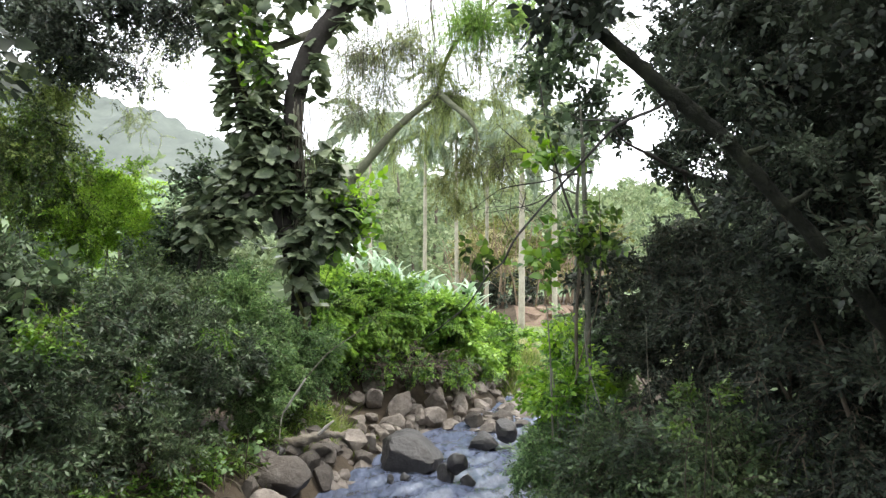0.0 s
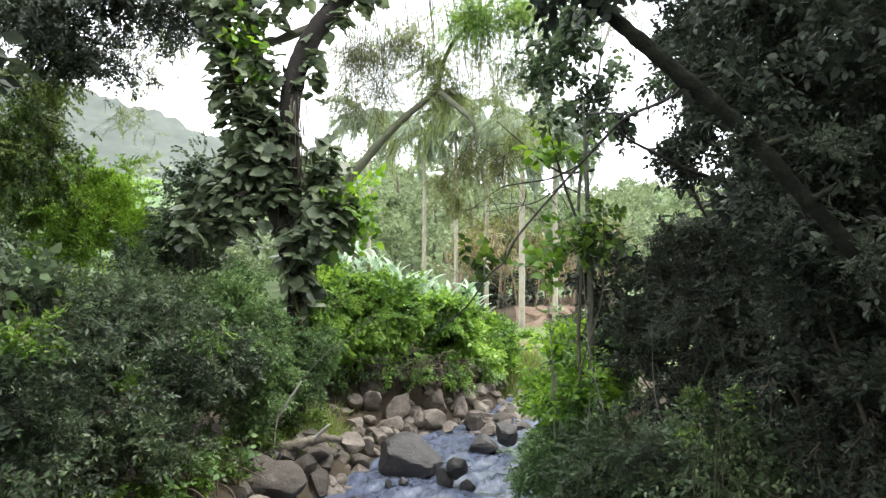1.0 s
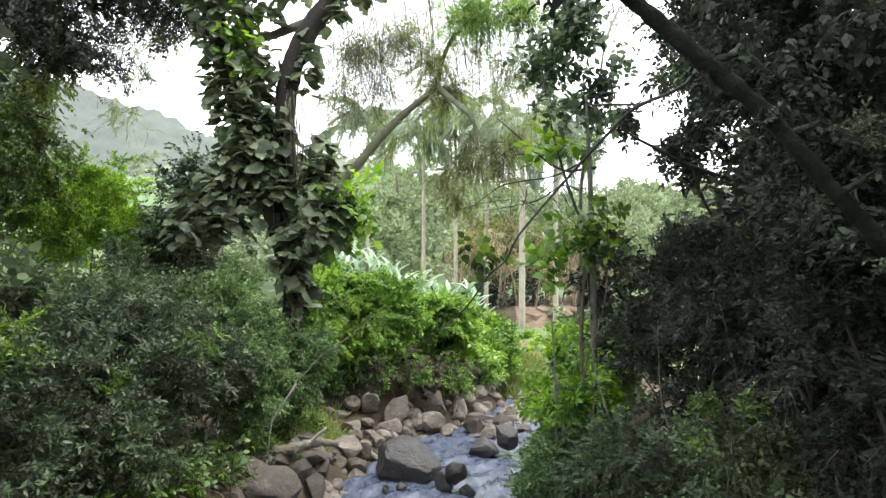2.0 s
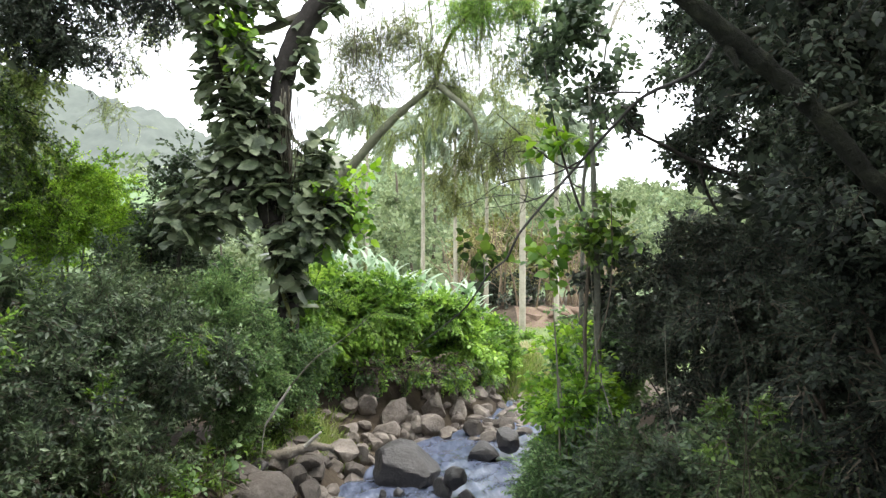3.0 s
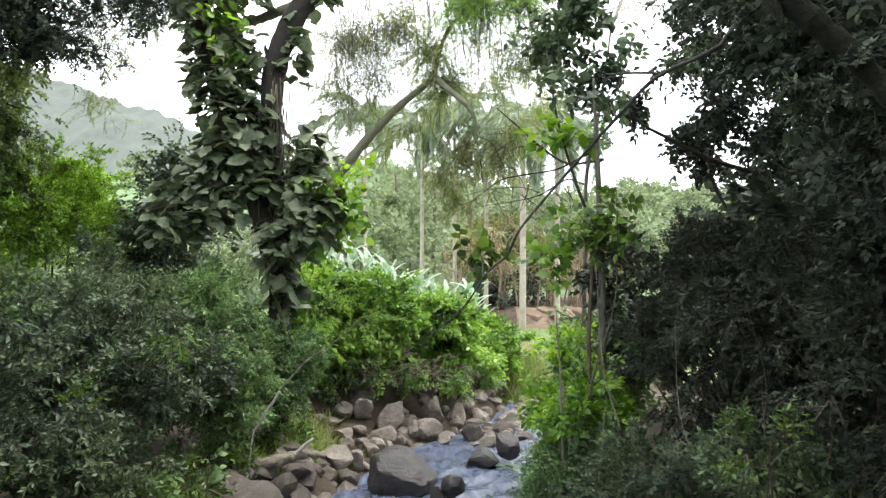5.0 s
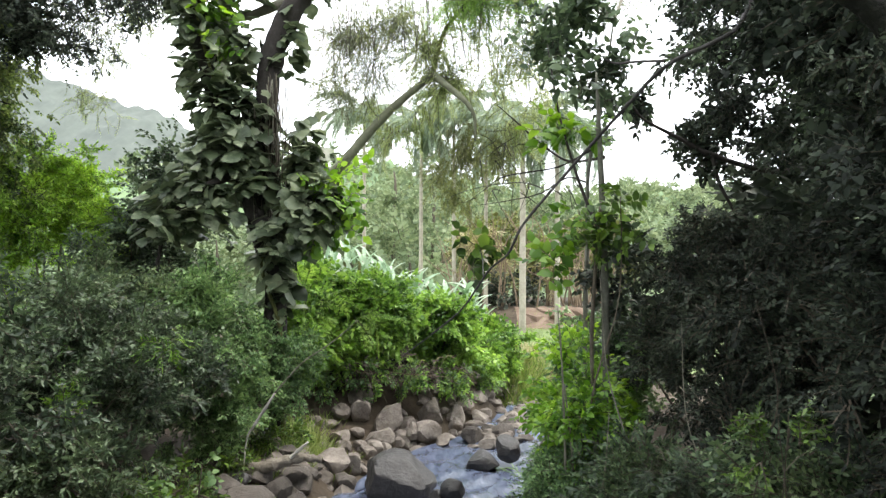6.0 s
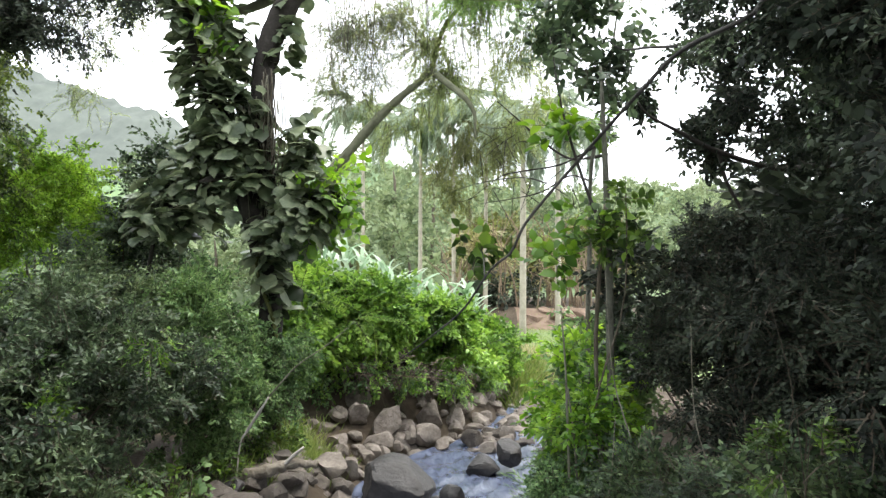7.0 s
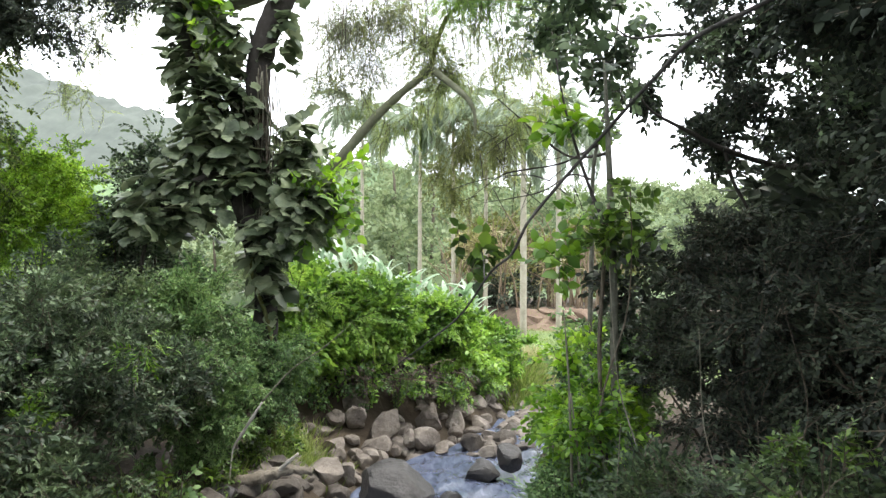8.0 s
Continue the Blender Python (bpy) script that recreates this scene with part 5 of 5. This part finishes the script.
# ---- trees added mostly out of view, to block light from the near banks ----
for k, (x, y, lumps) in enumerate([(6.5, 1.0, [(4.5, 1.5, 7.5, 2.8, 2.8, 1.2), (5.8, 3.5, 6.0, 2.0, 2.2, 1.8), (6.5, 6.5, 6.0, 2.0, 2.5, 2.5), (4.2, 6.0, 9.2, 2.2, 2.6, 0.8), (4.5, 1.0, 2.5, 1.5, 2.0, 2.5), (7.0, 4.0, 2.5, 1.5, 3.0, 2.5)]), (8.5, 9.5, [(7.6, 9.0, 5.0, 1.8, 3.2, 4.2), (7.2, 13.0, 3.2, 1.8, 2.0, 3.0), (6.8, 8.5, 9.2, 2.4, 3.0, 1.2), (4.6, 8.4, 9.4, 1.8, 1.8, 0.6)]), (0.8, -6.5, [(1.5, -4.0, 7.5, 4.5, 2.8, 1.5), (0, -6, 3, 5, 1.5, 3), (3.5, -3.0, 3.0, 1.5, 1.5, 3.0)]), (-8.2, 6.5, [(-6.6, 6.5, 8.4, 2.2, 3.2, 0.9), (-8.0, 9.0, 7.0, 1.2, 1.8, 1.5), (-8.2, 4.0, 5.5, 1.5, 2.5, 2.5)])]):
    ob = branch_tree("broadleaf_tree", (x, y), "tree added mostly out of view to shade the stream bank", [(x, y, 3), (x * 0.95, y, 6), (x * 0.85, y, 8)], [0.3, 0.26, 0.2, 0.1], M_BARK, 80 + k)
    crown("foliage", ob, lumps, 2600, S_FAR, M_DARK, (0.8, 1.2), inner=0.4, seed=90 + k, reach=0.9)


# ---- driftwood, sticks, grass and low plants ----
lg = thing("driftwood_log", (-2.2, 11.9, 0.55), "weathered pale driftwood log lying along the rocks", "log")
limb("trunk", lg, [(-2.64, 11.37, 0.64), (-2.41, 11.46, 0.71), (-2.09, 11.55, 0.78), (-1.81, 11.60, 0.84), (-1.50, 11.69, 0.80)], [0.07, 0.085, 0.075, 0.065, 0.05], M_WOOD, 12, 8, 0.22, 5)
limb("branch", lg, [(-1.95, 11.55, 0.82), (-1.82, 11.55, 0.95), (-1.67, 11.55, 1.08)], [0.035, 0.026, 0.016], M_PALEWOOD, 7, 4, 0.1, 6)
st = thing("fallen_branch", (-2.78, 12.35, 0.5), "pale bare branch leaning out of the shrubs", "branch")
limb("branch", st, [(-2.50, 11.30, 0.80), (-2.45, 11.26, 1.20), (-2.36, 11.22, 1.36), (-2.18, 11.17, 1.64), (-2.06, 11.17, 1.83)], [0.010, 0.012, 0.019, 0.022, 0.014], M_PALEWOOD, 7, 5, 0.12, 7)
limb("twig", st, [(-2.07, 11.17, 1.82), (-1.71, 11.22, 2.23), (-1.30, 11.26, 2.52), (-0.96, 11.26, 2.82)], [0.011, 0.009, 0.008, 0.004], M_PALEBARK, 5, 5, 0.1, 8)
rt = thing("dead_roots", (-3.0, 9.6, 0.5), "tangle of dead brown roots on the bank", "roots")
rng = np.random.default_rng(91)
for i in range(14):
    x, y = rng.uniform(-3.5, -2.2), rng.uniform(8.8, 10.6)
    z = float(ground_z(x, y))
    a = rng.uniform(0, 6.28)
    limb("root", rt, [(x, y, z - 0.03), (x + 0.2 * math.cos(a), y + 0.2 * math.sin(a), z + 0.16), (x + 0.45 * math.cos(a + .3), y + 0.45 * math.sin(a + .3), z + 0.2), (x + 0.7 * math.cos(a + .5), y + 0.6 * math.sin(a + .5), z + 0.05)], [0.02, 0.018, 0.014, 0.006], M_TWIG, 5, 4, 0.12, i)


def grass(name, at, spread, count, height, mat, label, seed, tuft=0.12):
    """Tufts of bent blades over a patch."""
    rng = np.random.default_rng(seed)
    k = max(1, count // 22)
    cx, cy = rng.normal(at[0], spread[0], k), rng.normal(at[1], spread[1], k)
    c = np.repeat(np.stack([cx, cy], -1), 22, 0)
    xy = c + rng.normal(0, tuft, c.shape)
    base = np.stack([xy[:, 0], xy[:, 1], ground_z(xy[:, 0], xy[:, 1]) - 0.01], -1)
    out = xy - c
    way = np.stack([out[:, 0] / tuft * 0.35 + rng.normal(0, 0.2, len(xy)), out[:, 1] / tuft * 0.35 + rng.normal(0, 0.2, len(xy)), np.ones(len(xy))], -1)
    nrm = np.stack([rng.normal(0, 1, len(xy)), rng.normal(0, 1, len(xy)), np.full(len(xy), 0.2)], -1)
    h = height * rng.uniform(0.5, 1.2, len(xy))
    V, T = leaf_np(base, way, nrm, h, 0.022 * height / 0.4, 0.1, 0.35)
    return tagged(new(name, mesh_np(name, V, T, [mat])), label, "grass", kind="stuff")


M_DRY = leaf_mat("dry_grass", (0.16, 0.14, 0.06), (0.28, 0.26, 0.12), (0.42, 0.40, 0.22), 0.6, 0.35)
grass("grass", (2.75, 22.8), (0.6, 1.1), 2300, 0.5, M_DRY, "tall pale dry grass at the edge of the lawn", 1)
grass("grass", (2.6, 21.5), (0.5, 0.9), 2500, 0.6, M_GRASS, "bright green grass beside the stream", 2)
grass("grass", (5.2, 26.5), (2.2, 2.6), 12000, 0.14, M_GRASS, "short bright lawn grass", 3, 0.3)
grass("grass", (-2.2, 13.6), (0.25, 0.7), 2000, 0.30, M_GRASS, "yellow-green grass tufts on the stream bank", 4)
grass("grass", (-2.9, 11.0), (0.35, 0.7), 700, 0.14, M_GRASS, "green grass tufts beside the log", 5)
grass("grass", (2.2, 7.6), (0.5, 0.7), 2200, 0.5, M_GRASS, "green grass tufts on the shaded bank", 6)
S_LOW = spray_set(75, leaves=9, length=0.26, leaf=0.10, width=0.45, splay=55, jitter=0.4)
for k, (x, y, s) in enumerate([(-2.95, 10.4, 1.0), (-3.2, 9.7, 1.1), (-2.75, 11.4, 0.8), (-3.4, 9.0, 1.1), (-2.5, 12.7, 0.7), (-3.6, 8.2, 1.2), (-2.35, 13.6, 0.8), (2.75, 6.4, 1.2), (2.5, 7.2, 1.0)]):
    z = float(ground_z(x, y))
    ob = thing("bank_plant", (x, y, z), "low leafy green plant on the bank", "plant", "bank plants")
    limb("stem", ob, [(x, y, z - 0.05), (x, y, z + 0.15), (x + 0.03, y, z + 0.3)], [0.012, 0.01, 0.005], M_TWIG, 5, 3, 0.05, k)
    crown("foliage", ob, [(x, y, z + 0.22, 0.34 * s, 0.34 * s, 0.26 * s)], 90, S_LOW, M_LEAFY if k % 2 == 0 else M_LIME, (0.6, 1.0) if k < 7 else (0.35, 0.6), inner=0.5, seed=700 + k)

shrub("shrub", (2.6, 6.8), [(2.43, 6.55, 2.55, 0.16, 0.14, 0.2), (2.35, 6.6, 2.25, 0.2, 0.16, 0.16)], 60, S_TINY, M_LEAFY, "young yellow-green shrub in the shade", 131, stems=3, stem_r=0.01, reach=0.2, scale=(0.6, 0.9))
shrub("shrub", (2.2, 8.3), [(2.14, 8.15, 1.75, 0.3, 0.25, 0.32), (1.85, 8.4, 1.35, 0.28, 0.25, 0.3), (2.5, 7.9, 1.6, 0.3, 0.25, 0.35)], 300, S_NARROW, M_SHADE, "narrow-leaved grey-green plants on the shaded bank", 132, stems=6, stem_r=0.008, scale=(0.22, 0.42), reach=0.3)
ds = thing("dead_shrub", (1.62, 9.9, float(ground_z(1.62, 9.9))), "pair of bare grey stems standing among the bank shrubs", "shrub")
limb("stem", ds, [(1.66, 9.9, 0.6), (1.63, 9.9, 1.6), (1.60, 9.9, 2.4), (1.55, 9.92, 3.1)], [0.017, 0.015, 0.013, 0.007], M_PALEBARK, 7, 5, 0.12, 1)
limb("stem", ds, [(1.75, 9.85, 0.6), (1.70, 9.85, 1.5), (1.62, 9.87, 2.2)], [0.014, 0.012, 0.008], M_PALEBARK, 7, 5, 0.12, 2)

rng = np.random.default_rng(123)
for i in range(34):
    x, y, z = rng.uniform(0.9, 3.0), rng.uniform(14.6, 15.6), rng.uniform(4.9, 6.3)
    dx, dz = rng.normal(-0.1, 0.45), rng.normal(-0.45, 0.4)
    limb("twig", slim, [(x, y, z), (x + dx * 0.5, y + rng.normal(0, 0.1), z + dz * 0.4 + rng.normal(0, 0.08)), (x + dx, y, z + dz)], [0.010, 0.007, 0.003], M_BARK, 4, 4, 0.15, 900 + i)
crown("foliage", left, [(-5.6, 14.5, 9.0, 1.0, 0.7, 0.8), (-6.6, 14.4, 8.2, 0.8, 0.6, 0.5), (-4.9, 14.6, 9.6, 0.7, 0.6, 0.6)], 620, S_LACE, M_GREYLEAF, inner=0.9, droop=0.8, seed=74, bunch=2, reach=0.9, spread=1.0)

S_FERN = spray_set(78, leaves=26, length=0.75, leaf=0.17, width=0.2, splay=68, jitter=0.15, droop=0.4, full=False)
centre = [o for o in bpy.data.objects if o.name == "shrub.006"][0]
crown("foliage", centre, [(-2.5, 15.6, 2.6, 0.6, 0.45, 0.7), (-1.6, 16.0, 2.6, 0.5, 0.4, 0.4), (-2.3, 15.5, 1.8, 0.4, 0.3, 0.5)], 110, S_FERN, M_BRIGHT, (0.6, 1.0), inner=0.4, seed=81, bunch=5, label="arching light green young shoots")
# Light through the vine is put in as separate, brighter leaves.
crown("foliage", vine_tree, [(-1.62, 13.2, 4.75, 0.26, 0.25, 0.65), (-1.75, 13.2, 4.2, 0.2, 0.2, 0.3), (-3.6, 13.25, 8.0, 0.2, 0.15, 0.6), (-3.5, 13.3, 7.4, 0.15, 0.15, 0.3)], 64, S_BIGLEAF, M_VIVID, (0.6, 1.0), inner=0.5, seed=82, bunch=2, label="vivid green leaves with backlight put into their colour")

# ---- the banks and the stream bed under and behind the way ----
rng = np.random.default_rng(31)
for i in range(60):
    y = rng.uniform(-8, 10.5)
    x = float(stream_x(y)) + rng.choice([-1, 1]) * float(stream_half(y)) * rng.uniform(0.75, 1.25)
    r = rng.uniform(0.14, 0.42)
    rock("rock", x, y, float(ground_z(x, y)) + r * 0.4, (r, r * rng.uniform(0.75, 1.0), r * rng.uniform(0.6, 0.9)), 240 + i, i % 3 == 0, i * 61)
grass("grass", (-4.2, 2.0), (1.2, 4.5), 7000, 0.35, M_GRASS, "green grass tufts along the shaded bank", 7)
for k, (x, y) in enumerate([(-4.6, 3.4), (-5.4, 0.5), (-4.8, -2.8)]):
    shrub("shrub", (x, y), [(x, y, 1.3, 0.9, 0.9, 1.1)], 1440, S_SMALL, M_SHADE, "dark green shrub on the bank", 150 + k)

shrub("shrub", (3.6, 15.6), [(3.5, 15.5, 1.5, 0.8, 0.7, 1.2)], 900, S_BROAD, M_FRESH, "fresh green shrub across the stream", 160, scale=(0.6, 1.0))

second = [o for o in bpy.data.objects if o.name == "shrub.001"][0]
crown("foliage", second, [(-2.86, 9.45, 2.65, 0.22, 0.15, 0.28)], 22, S_NARROW, M_LIME, (0.35, 0.55), inner=0.6, droop=0.8, seed=83, bunch=2, reach=0.2, label="drooping light green young leaves")
first = [o for o in bpy.data.objects if o.name == "shrub"][0]
crown("foliage", first, [(-3.75, 6.75, 3.35, 0.3, 0.15, 0.08)], 12, S_BIGLEAF, M_SHADE, (0.45, 0.65), inner=0.6, seed=89, bunch=2, reach=0.2, label="broad dull green leaves on top of the shrub")
crown("foliage", first, [(-3.5, 6.6, 2.95, 0.28, 0.15, 0.14)], 60, S_SMALL, M_LIME, (0.7, 1.1), inner=0.6, seed=90, bunch=5, reach=0.3, label="yellow-green young leaves")
crown("foliage", second, [(-4.7, 9.2, 3.1, 0.2, 0.15, 0.12), (-3.75, 9.0, 2.0, 0.15, 0.12, 0.12)], 44, S_SMALL, M_LIME, (0.7, 1.1), inner=0.6, seed=91, bunch=5, reach=0.25, label="yellow-green young leaves")
crown("foliage", second, [(-4.6, 9.6, 3.0, 0.3, 0.25, 0.2), (-3.9, 9.2, 2.4, 0.3, 0.2, 0.2)], 40, S_SMALL, M_FRESH, (0.7, 1.1), inner=0.6, seed=84, bunch=4, reach=0.3)
for k, (x, y, zt) in enumerate([(-2.70, 10.1, 1.15), (-2.95, 9.5, 1.05), (-3.1, 8.8, 0.95)]):
    z = float(ground_z(x, y))
    ob = thing("broadleaf_plant", (x, y, z), "small broad-leaved plant growing under the shrubs", "plant", "bank plants")
    limb("stem", ob, [(x, y, z - 0.05), (x + 0.02, y, (z + zt) / 2), (x + 0.05, y, zt)], [0.012, 0.010, 0.006], M_TWIG, 5, 3, 0.05, k)
    crown("foliage", ob, [(x + 0.05, y, zt, 0.16, 0.14, 0.08)], 7, S_BIGLEAF, M_FRESH, (0.35, 0.55), inner=0.6, seed=720 + k, bunch=1, reach=0.1)

# bare stems hanging and standing along the shaded bank
rng = np.random.default_rng(55)
for k, (x, y, z0, z1, r) in enumerate([(2.05, 9.3, 0.6, 3.6, 0.013), (2.55, 8.7, 0.7, 3.0, 0.012), (1.75, 8.9, 0.5, 2.1, 0.014), (3.05, 8.0, 0.9, 3.3, 0.010), (2.2, 10.2, 0.6, 5.0, 0.016), (2.45, 7.6, 0.8, 2.4, 0.010), (3.3, 7.0, 1.0, 3.4, 0.010)]):
    ob = thing("liana", (x, y, z0), "thin bare pale liana among the dark shrubs", "vine", "lianas")
    pts = [(x, y, z0)] + [(x + rng.normal(0, 0.13), y + rng.normal(0, 0.08), z0 + (z1 - z0) * f) for f in (0.3, 0.6, 1.0)]
    limb("stem", ob, pts, [r, r * 0.8, r * 0.55, r * 0.2], M_PALEBARK if k < 3 else M_TWIG, 5, 5, 0.1, 60 + k)

# bare twigs and roots in the undercut bank below the bright shrubs
ob = thing("exposed_roots", (-0.6, 16.3, 0.9), "pale roots and twigs hanging out of the undercut bank", "roots")
for k in range(16):
    x = rng.uniform(-2.4, 0.5)
    y = 16.1 + 0.25 * (x + 1) + rng.normal(0, 0.15)
    z = rng.uniform(1.0, 1.5)
    dx = rng.normal(0, 0.35)
    limb("root", ob, [(x, y + 0.2, z + 0.15), (x + dx * 0.4, y, z), (x + dx, y - 0.15, z - rng.uniform(0.1, 0.5))], [0.011, 0.008, 0.004], M_TWIG, 5, 4, 0.12, 80 + k)

rng = np.random.default_rng(66)
for i in range(30):
    y = rng.uniform(10.2, 13.4)
    x = float(np.interp(y, [10.2, 12, 13.4], [-2.5, -2.05, -1.65])) + rng.normal(0, 0.2)
    r = rng.uniform(0.10, 0.26)
    rock("rock", x, y, max(float(ground_z(x, y)), 0.0) + r * 0.3, (r, r * rng.uniform(0.75, 1.0), r * rng.uniform(0.6, 0.9)), 340 + i, 1 if i % 4 == 0 else 2, i * 61)
for i in range(40):
    y = rng.uniform(16.2, 21.5)
    x = float(stream_x(y)) - float(stream_half(y)) - rng.uniform(-0.5, 1.4)
    r = rng.uniform(0.10, 0.22)
    rock("rock", x, y, max(float(ground_z(x, y)), 0.02) + r * 0.2, (r * 1.2, r, r * rng.uniform(0.45, 0.7)), 440 + i, False, i * 61)

crown("foliage", th, [(1.9, 33.6, 4.9, 1.2, 0.6, 1.1), (3.0, 34.0, 3.9, 1.1, 0.6, 1.1), (5.6, 33.6, 3.9, 1.1, 0.6, 0.9)], 330, S_NARROW, M_DRY, (0.9, 1.6), inner=0.8, seed=46, bunch=3, reach=0.9, label="dry brown twigs and leaves")

# more of the hanging foliage between the trees
crown("foliage", feather, [(-1.7, 17.9, 9.2, 0.9, 0.5, 1.0), (-0.8, 17.9, 9.7, 0.8, 0.5, 0.8), (-2.2, 17.9, 8.3, 0.5, 0.4, 0.8)], 140, S_NARROW, M_OLIVE, (0.35, 0.65), inner=0.9, droop=1.3, seed=39, bunch=2, reach=0.8, label="hanging narrow olive-green leaves")
crown("foliage", feather, [(1.0, 17.6, 9.1, 0.9, 0.6, 0.6), (2.4, 17.6, 8.9, 0.7, 0.5, 0.8), (1.8, 17.7, 9.9, 0.8, 0.5, 0.5), (2.9, 17.6, 9.8, 0.7, 0.5, 0.6)], 340, S_FINE, M_FEATHER, (0.6, 1.0), inner=0.9, droop=0.9, seed=38, bunch=2, reach=1.0, spread=1.0)
crown("foliage", left, [(-6.4, 14.4, 6.7, 0.6, 0.4, 0.55), (-6.0, 14.4, 7.6, 0.6, 0.4, 0.5), (-5.6, 14.4, 8.3, 0.6, 0.4, 0.5)], 170, S_FINE, M_FEATHER, (0.5, 0.9), inner=0.9, droop=0.9, seed=75, bunch=2, reach=0.9, spread=1.0)
crown("foliage", near_tree, [(2.15, 5.2, 4.75, 0.35, 0.35, 0.4), (2.25, 5.2, 3.95, 0.35, 0.3, 0.35)], 150, S_BROAD, M_DEEP, (0.3, 0.5), inner=0.6, seed=67, bunch=5, reach=0.5)

# dry leaves and twigs caught under the overhanging shrubs
crown("dry_leaves", centre, [(-1.6, 15.95, 1.4, 0.6, 0.25, 0.28), (-0.4, 16.5, 1.3, 0.7, 0.25, 0.28), (0.6, 17.5, 1.15, 0.6, 0.25, 0.25)], 240, S_BROAD, M_LITTER, (0.4, 0.7), inner=0.7, droop=0.5, seed=85, bunch=4, reach=0.4, label="brown dry leaves and twigs")
for k in range(22):
    x = rng.uniform(-2.2, 1.0)
    y = 15.8 + 0.45 * max(0.0, x + 1.2) + rng.normal(0, 0.1)
    z = rng.uniform(1.05, 1.55)
    dx = rng.normal(0, 0.4)
    limb("twig", centre, [(x, y + 0.3, z + 0.1), (x + dx * 0.5, y, z + rng.normal(0.05, 0.08)), (x + dx, y - 0.15, z - rng.uniform(-0.1, 0.35))], [0.010, 0.008, 0.003], M_BROWNTWIG if k % 2 else M_TWIG, 5, 4, 0.12, 980 + k)

for mat, count, k in [(M_FRESH, 420, 86), (M_BRIGHT, 420, 87)]:
    crown("foliage", centre, [(-2.3, 15.7, 1.35, 0.5, 0.3, 0.45), (-1.3, 16.0, 1.3, 0.5, 0.3, 0.35), (-0.4, 16.4, 1.22, 0.55, 0.3, 0.36), (0.5, 17.3, 1.05, 0.5, 0.35, 0.42), (1.3, 18.7, 0.9, 0.5, 0.4, 0.5)], count, S_BROAD, mat, (0.35, 0.65), inner=0.6, droop=0.8, seed=k, bunch=4, reach=0.5, label="leaves hanging over the undercut bank")

# a fern at the water's edge
fx, fy = 1.95, 12.4
fern_z = float(ground_z(fx, fy))
fern = thing("fern", (fx, fy, fern_z), "pale green fern drooping over the water's edge", "fern")
for k in range(9):
    a = rng.uniform(2.2, 5.6)
    D = np.array([[math.cos(a), math.sin(a), rng.uniform(0.5, 1.1)]])
    V, T, M = scatter(S_FERN, np.array([[0.0, 0.0, 0.1]]), D, rng.uniform(0.75, 1.1), rng, roll=0.2)
    child("frond", mesh_np("frond", V, T, [M_FRESH, M_TWIG], M), fern)

crown("foliage", right, [(3.3, 12.6, 6.35, 0.45, 0.3, 0.25), (3.9, 11.8, 6.75, 0.4, 0.3, 0.3), (2.9, 13.6, 5.9, 0.3, 0.3, 0.25)], 84, S_BIGLEAF, M_SHADE, (0.35, 0.6), inner=0.9, droop=0.4, seed=68, bunch=3, reach=0.5)

# low gravel bar where the stream bends
rng = np.random.default_rng(92)
for i in range(110):
    y = rng.uniform(15.4, 20.5)
    x = float(stream_x(y)) + rng.uniform(-1.1, 0.35) * float(stream_half(y))
    s = rng.uniform(0.7, 2.0)
    ob = new("stone", small[i % 5])
    ob.location = (x, y, max(float(ground_z(x, y)), 0.0) + 0.03 * s)
    ob.rotation_euler, ob.scale = (rng.uniform(-.3, .3), rng.uniform(-.3, .3), rng.uniform(0, 6)), (s * 1.2, s * rng.uniform(.7, 1.1), s * 0.8)
    tagged(ob, "small grey-brown stone in the shallow gravel bar", "rock", "bank stones")

shrub("shrub", (4.0, 15.4), [(4.0, 15.3, 2.1, 0.75, 0.6, 1.0)], 620, S_BROAD, M_SHADE, "dark green shrub between the lawn and the stream", 161, scale=(0.5, 0.9))
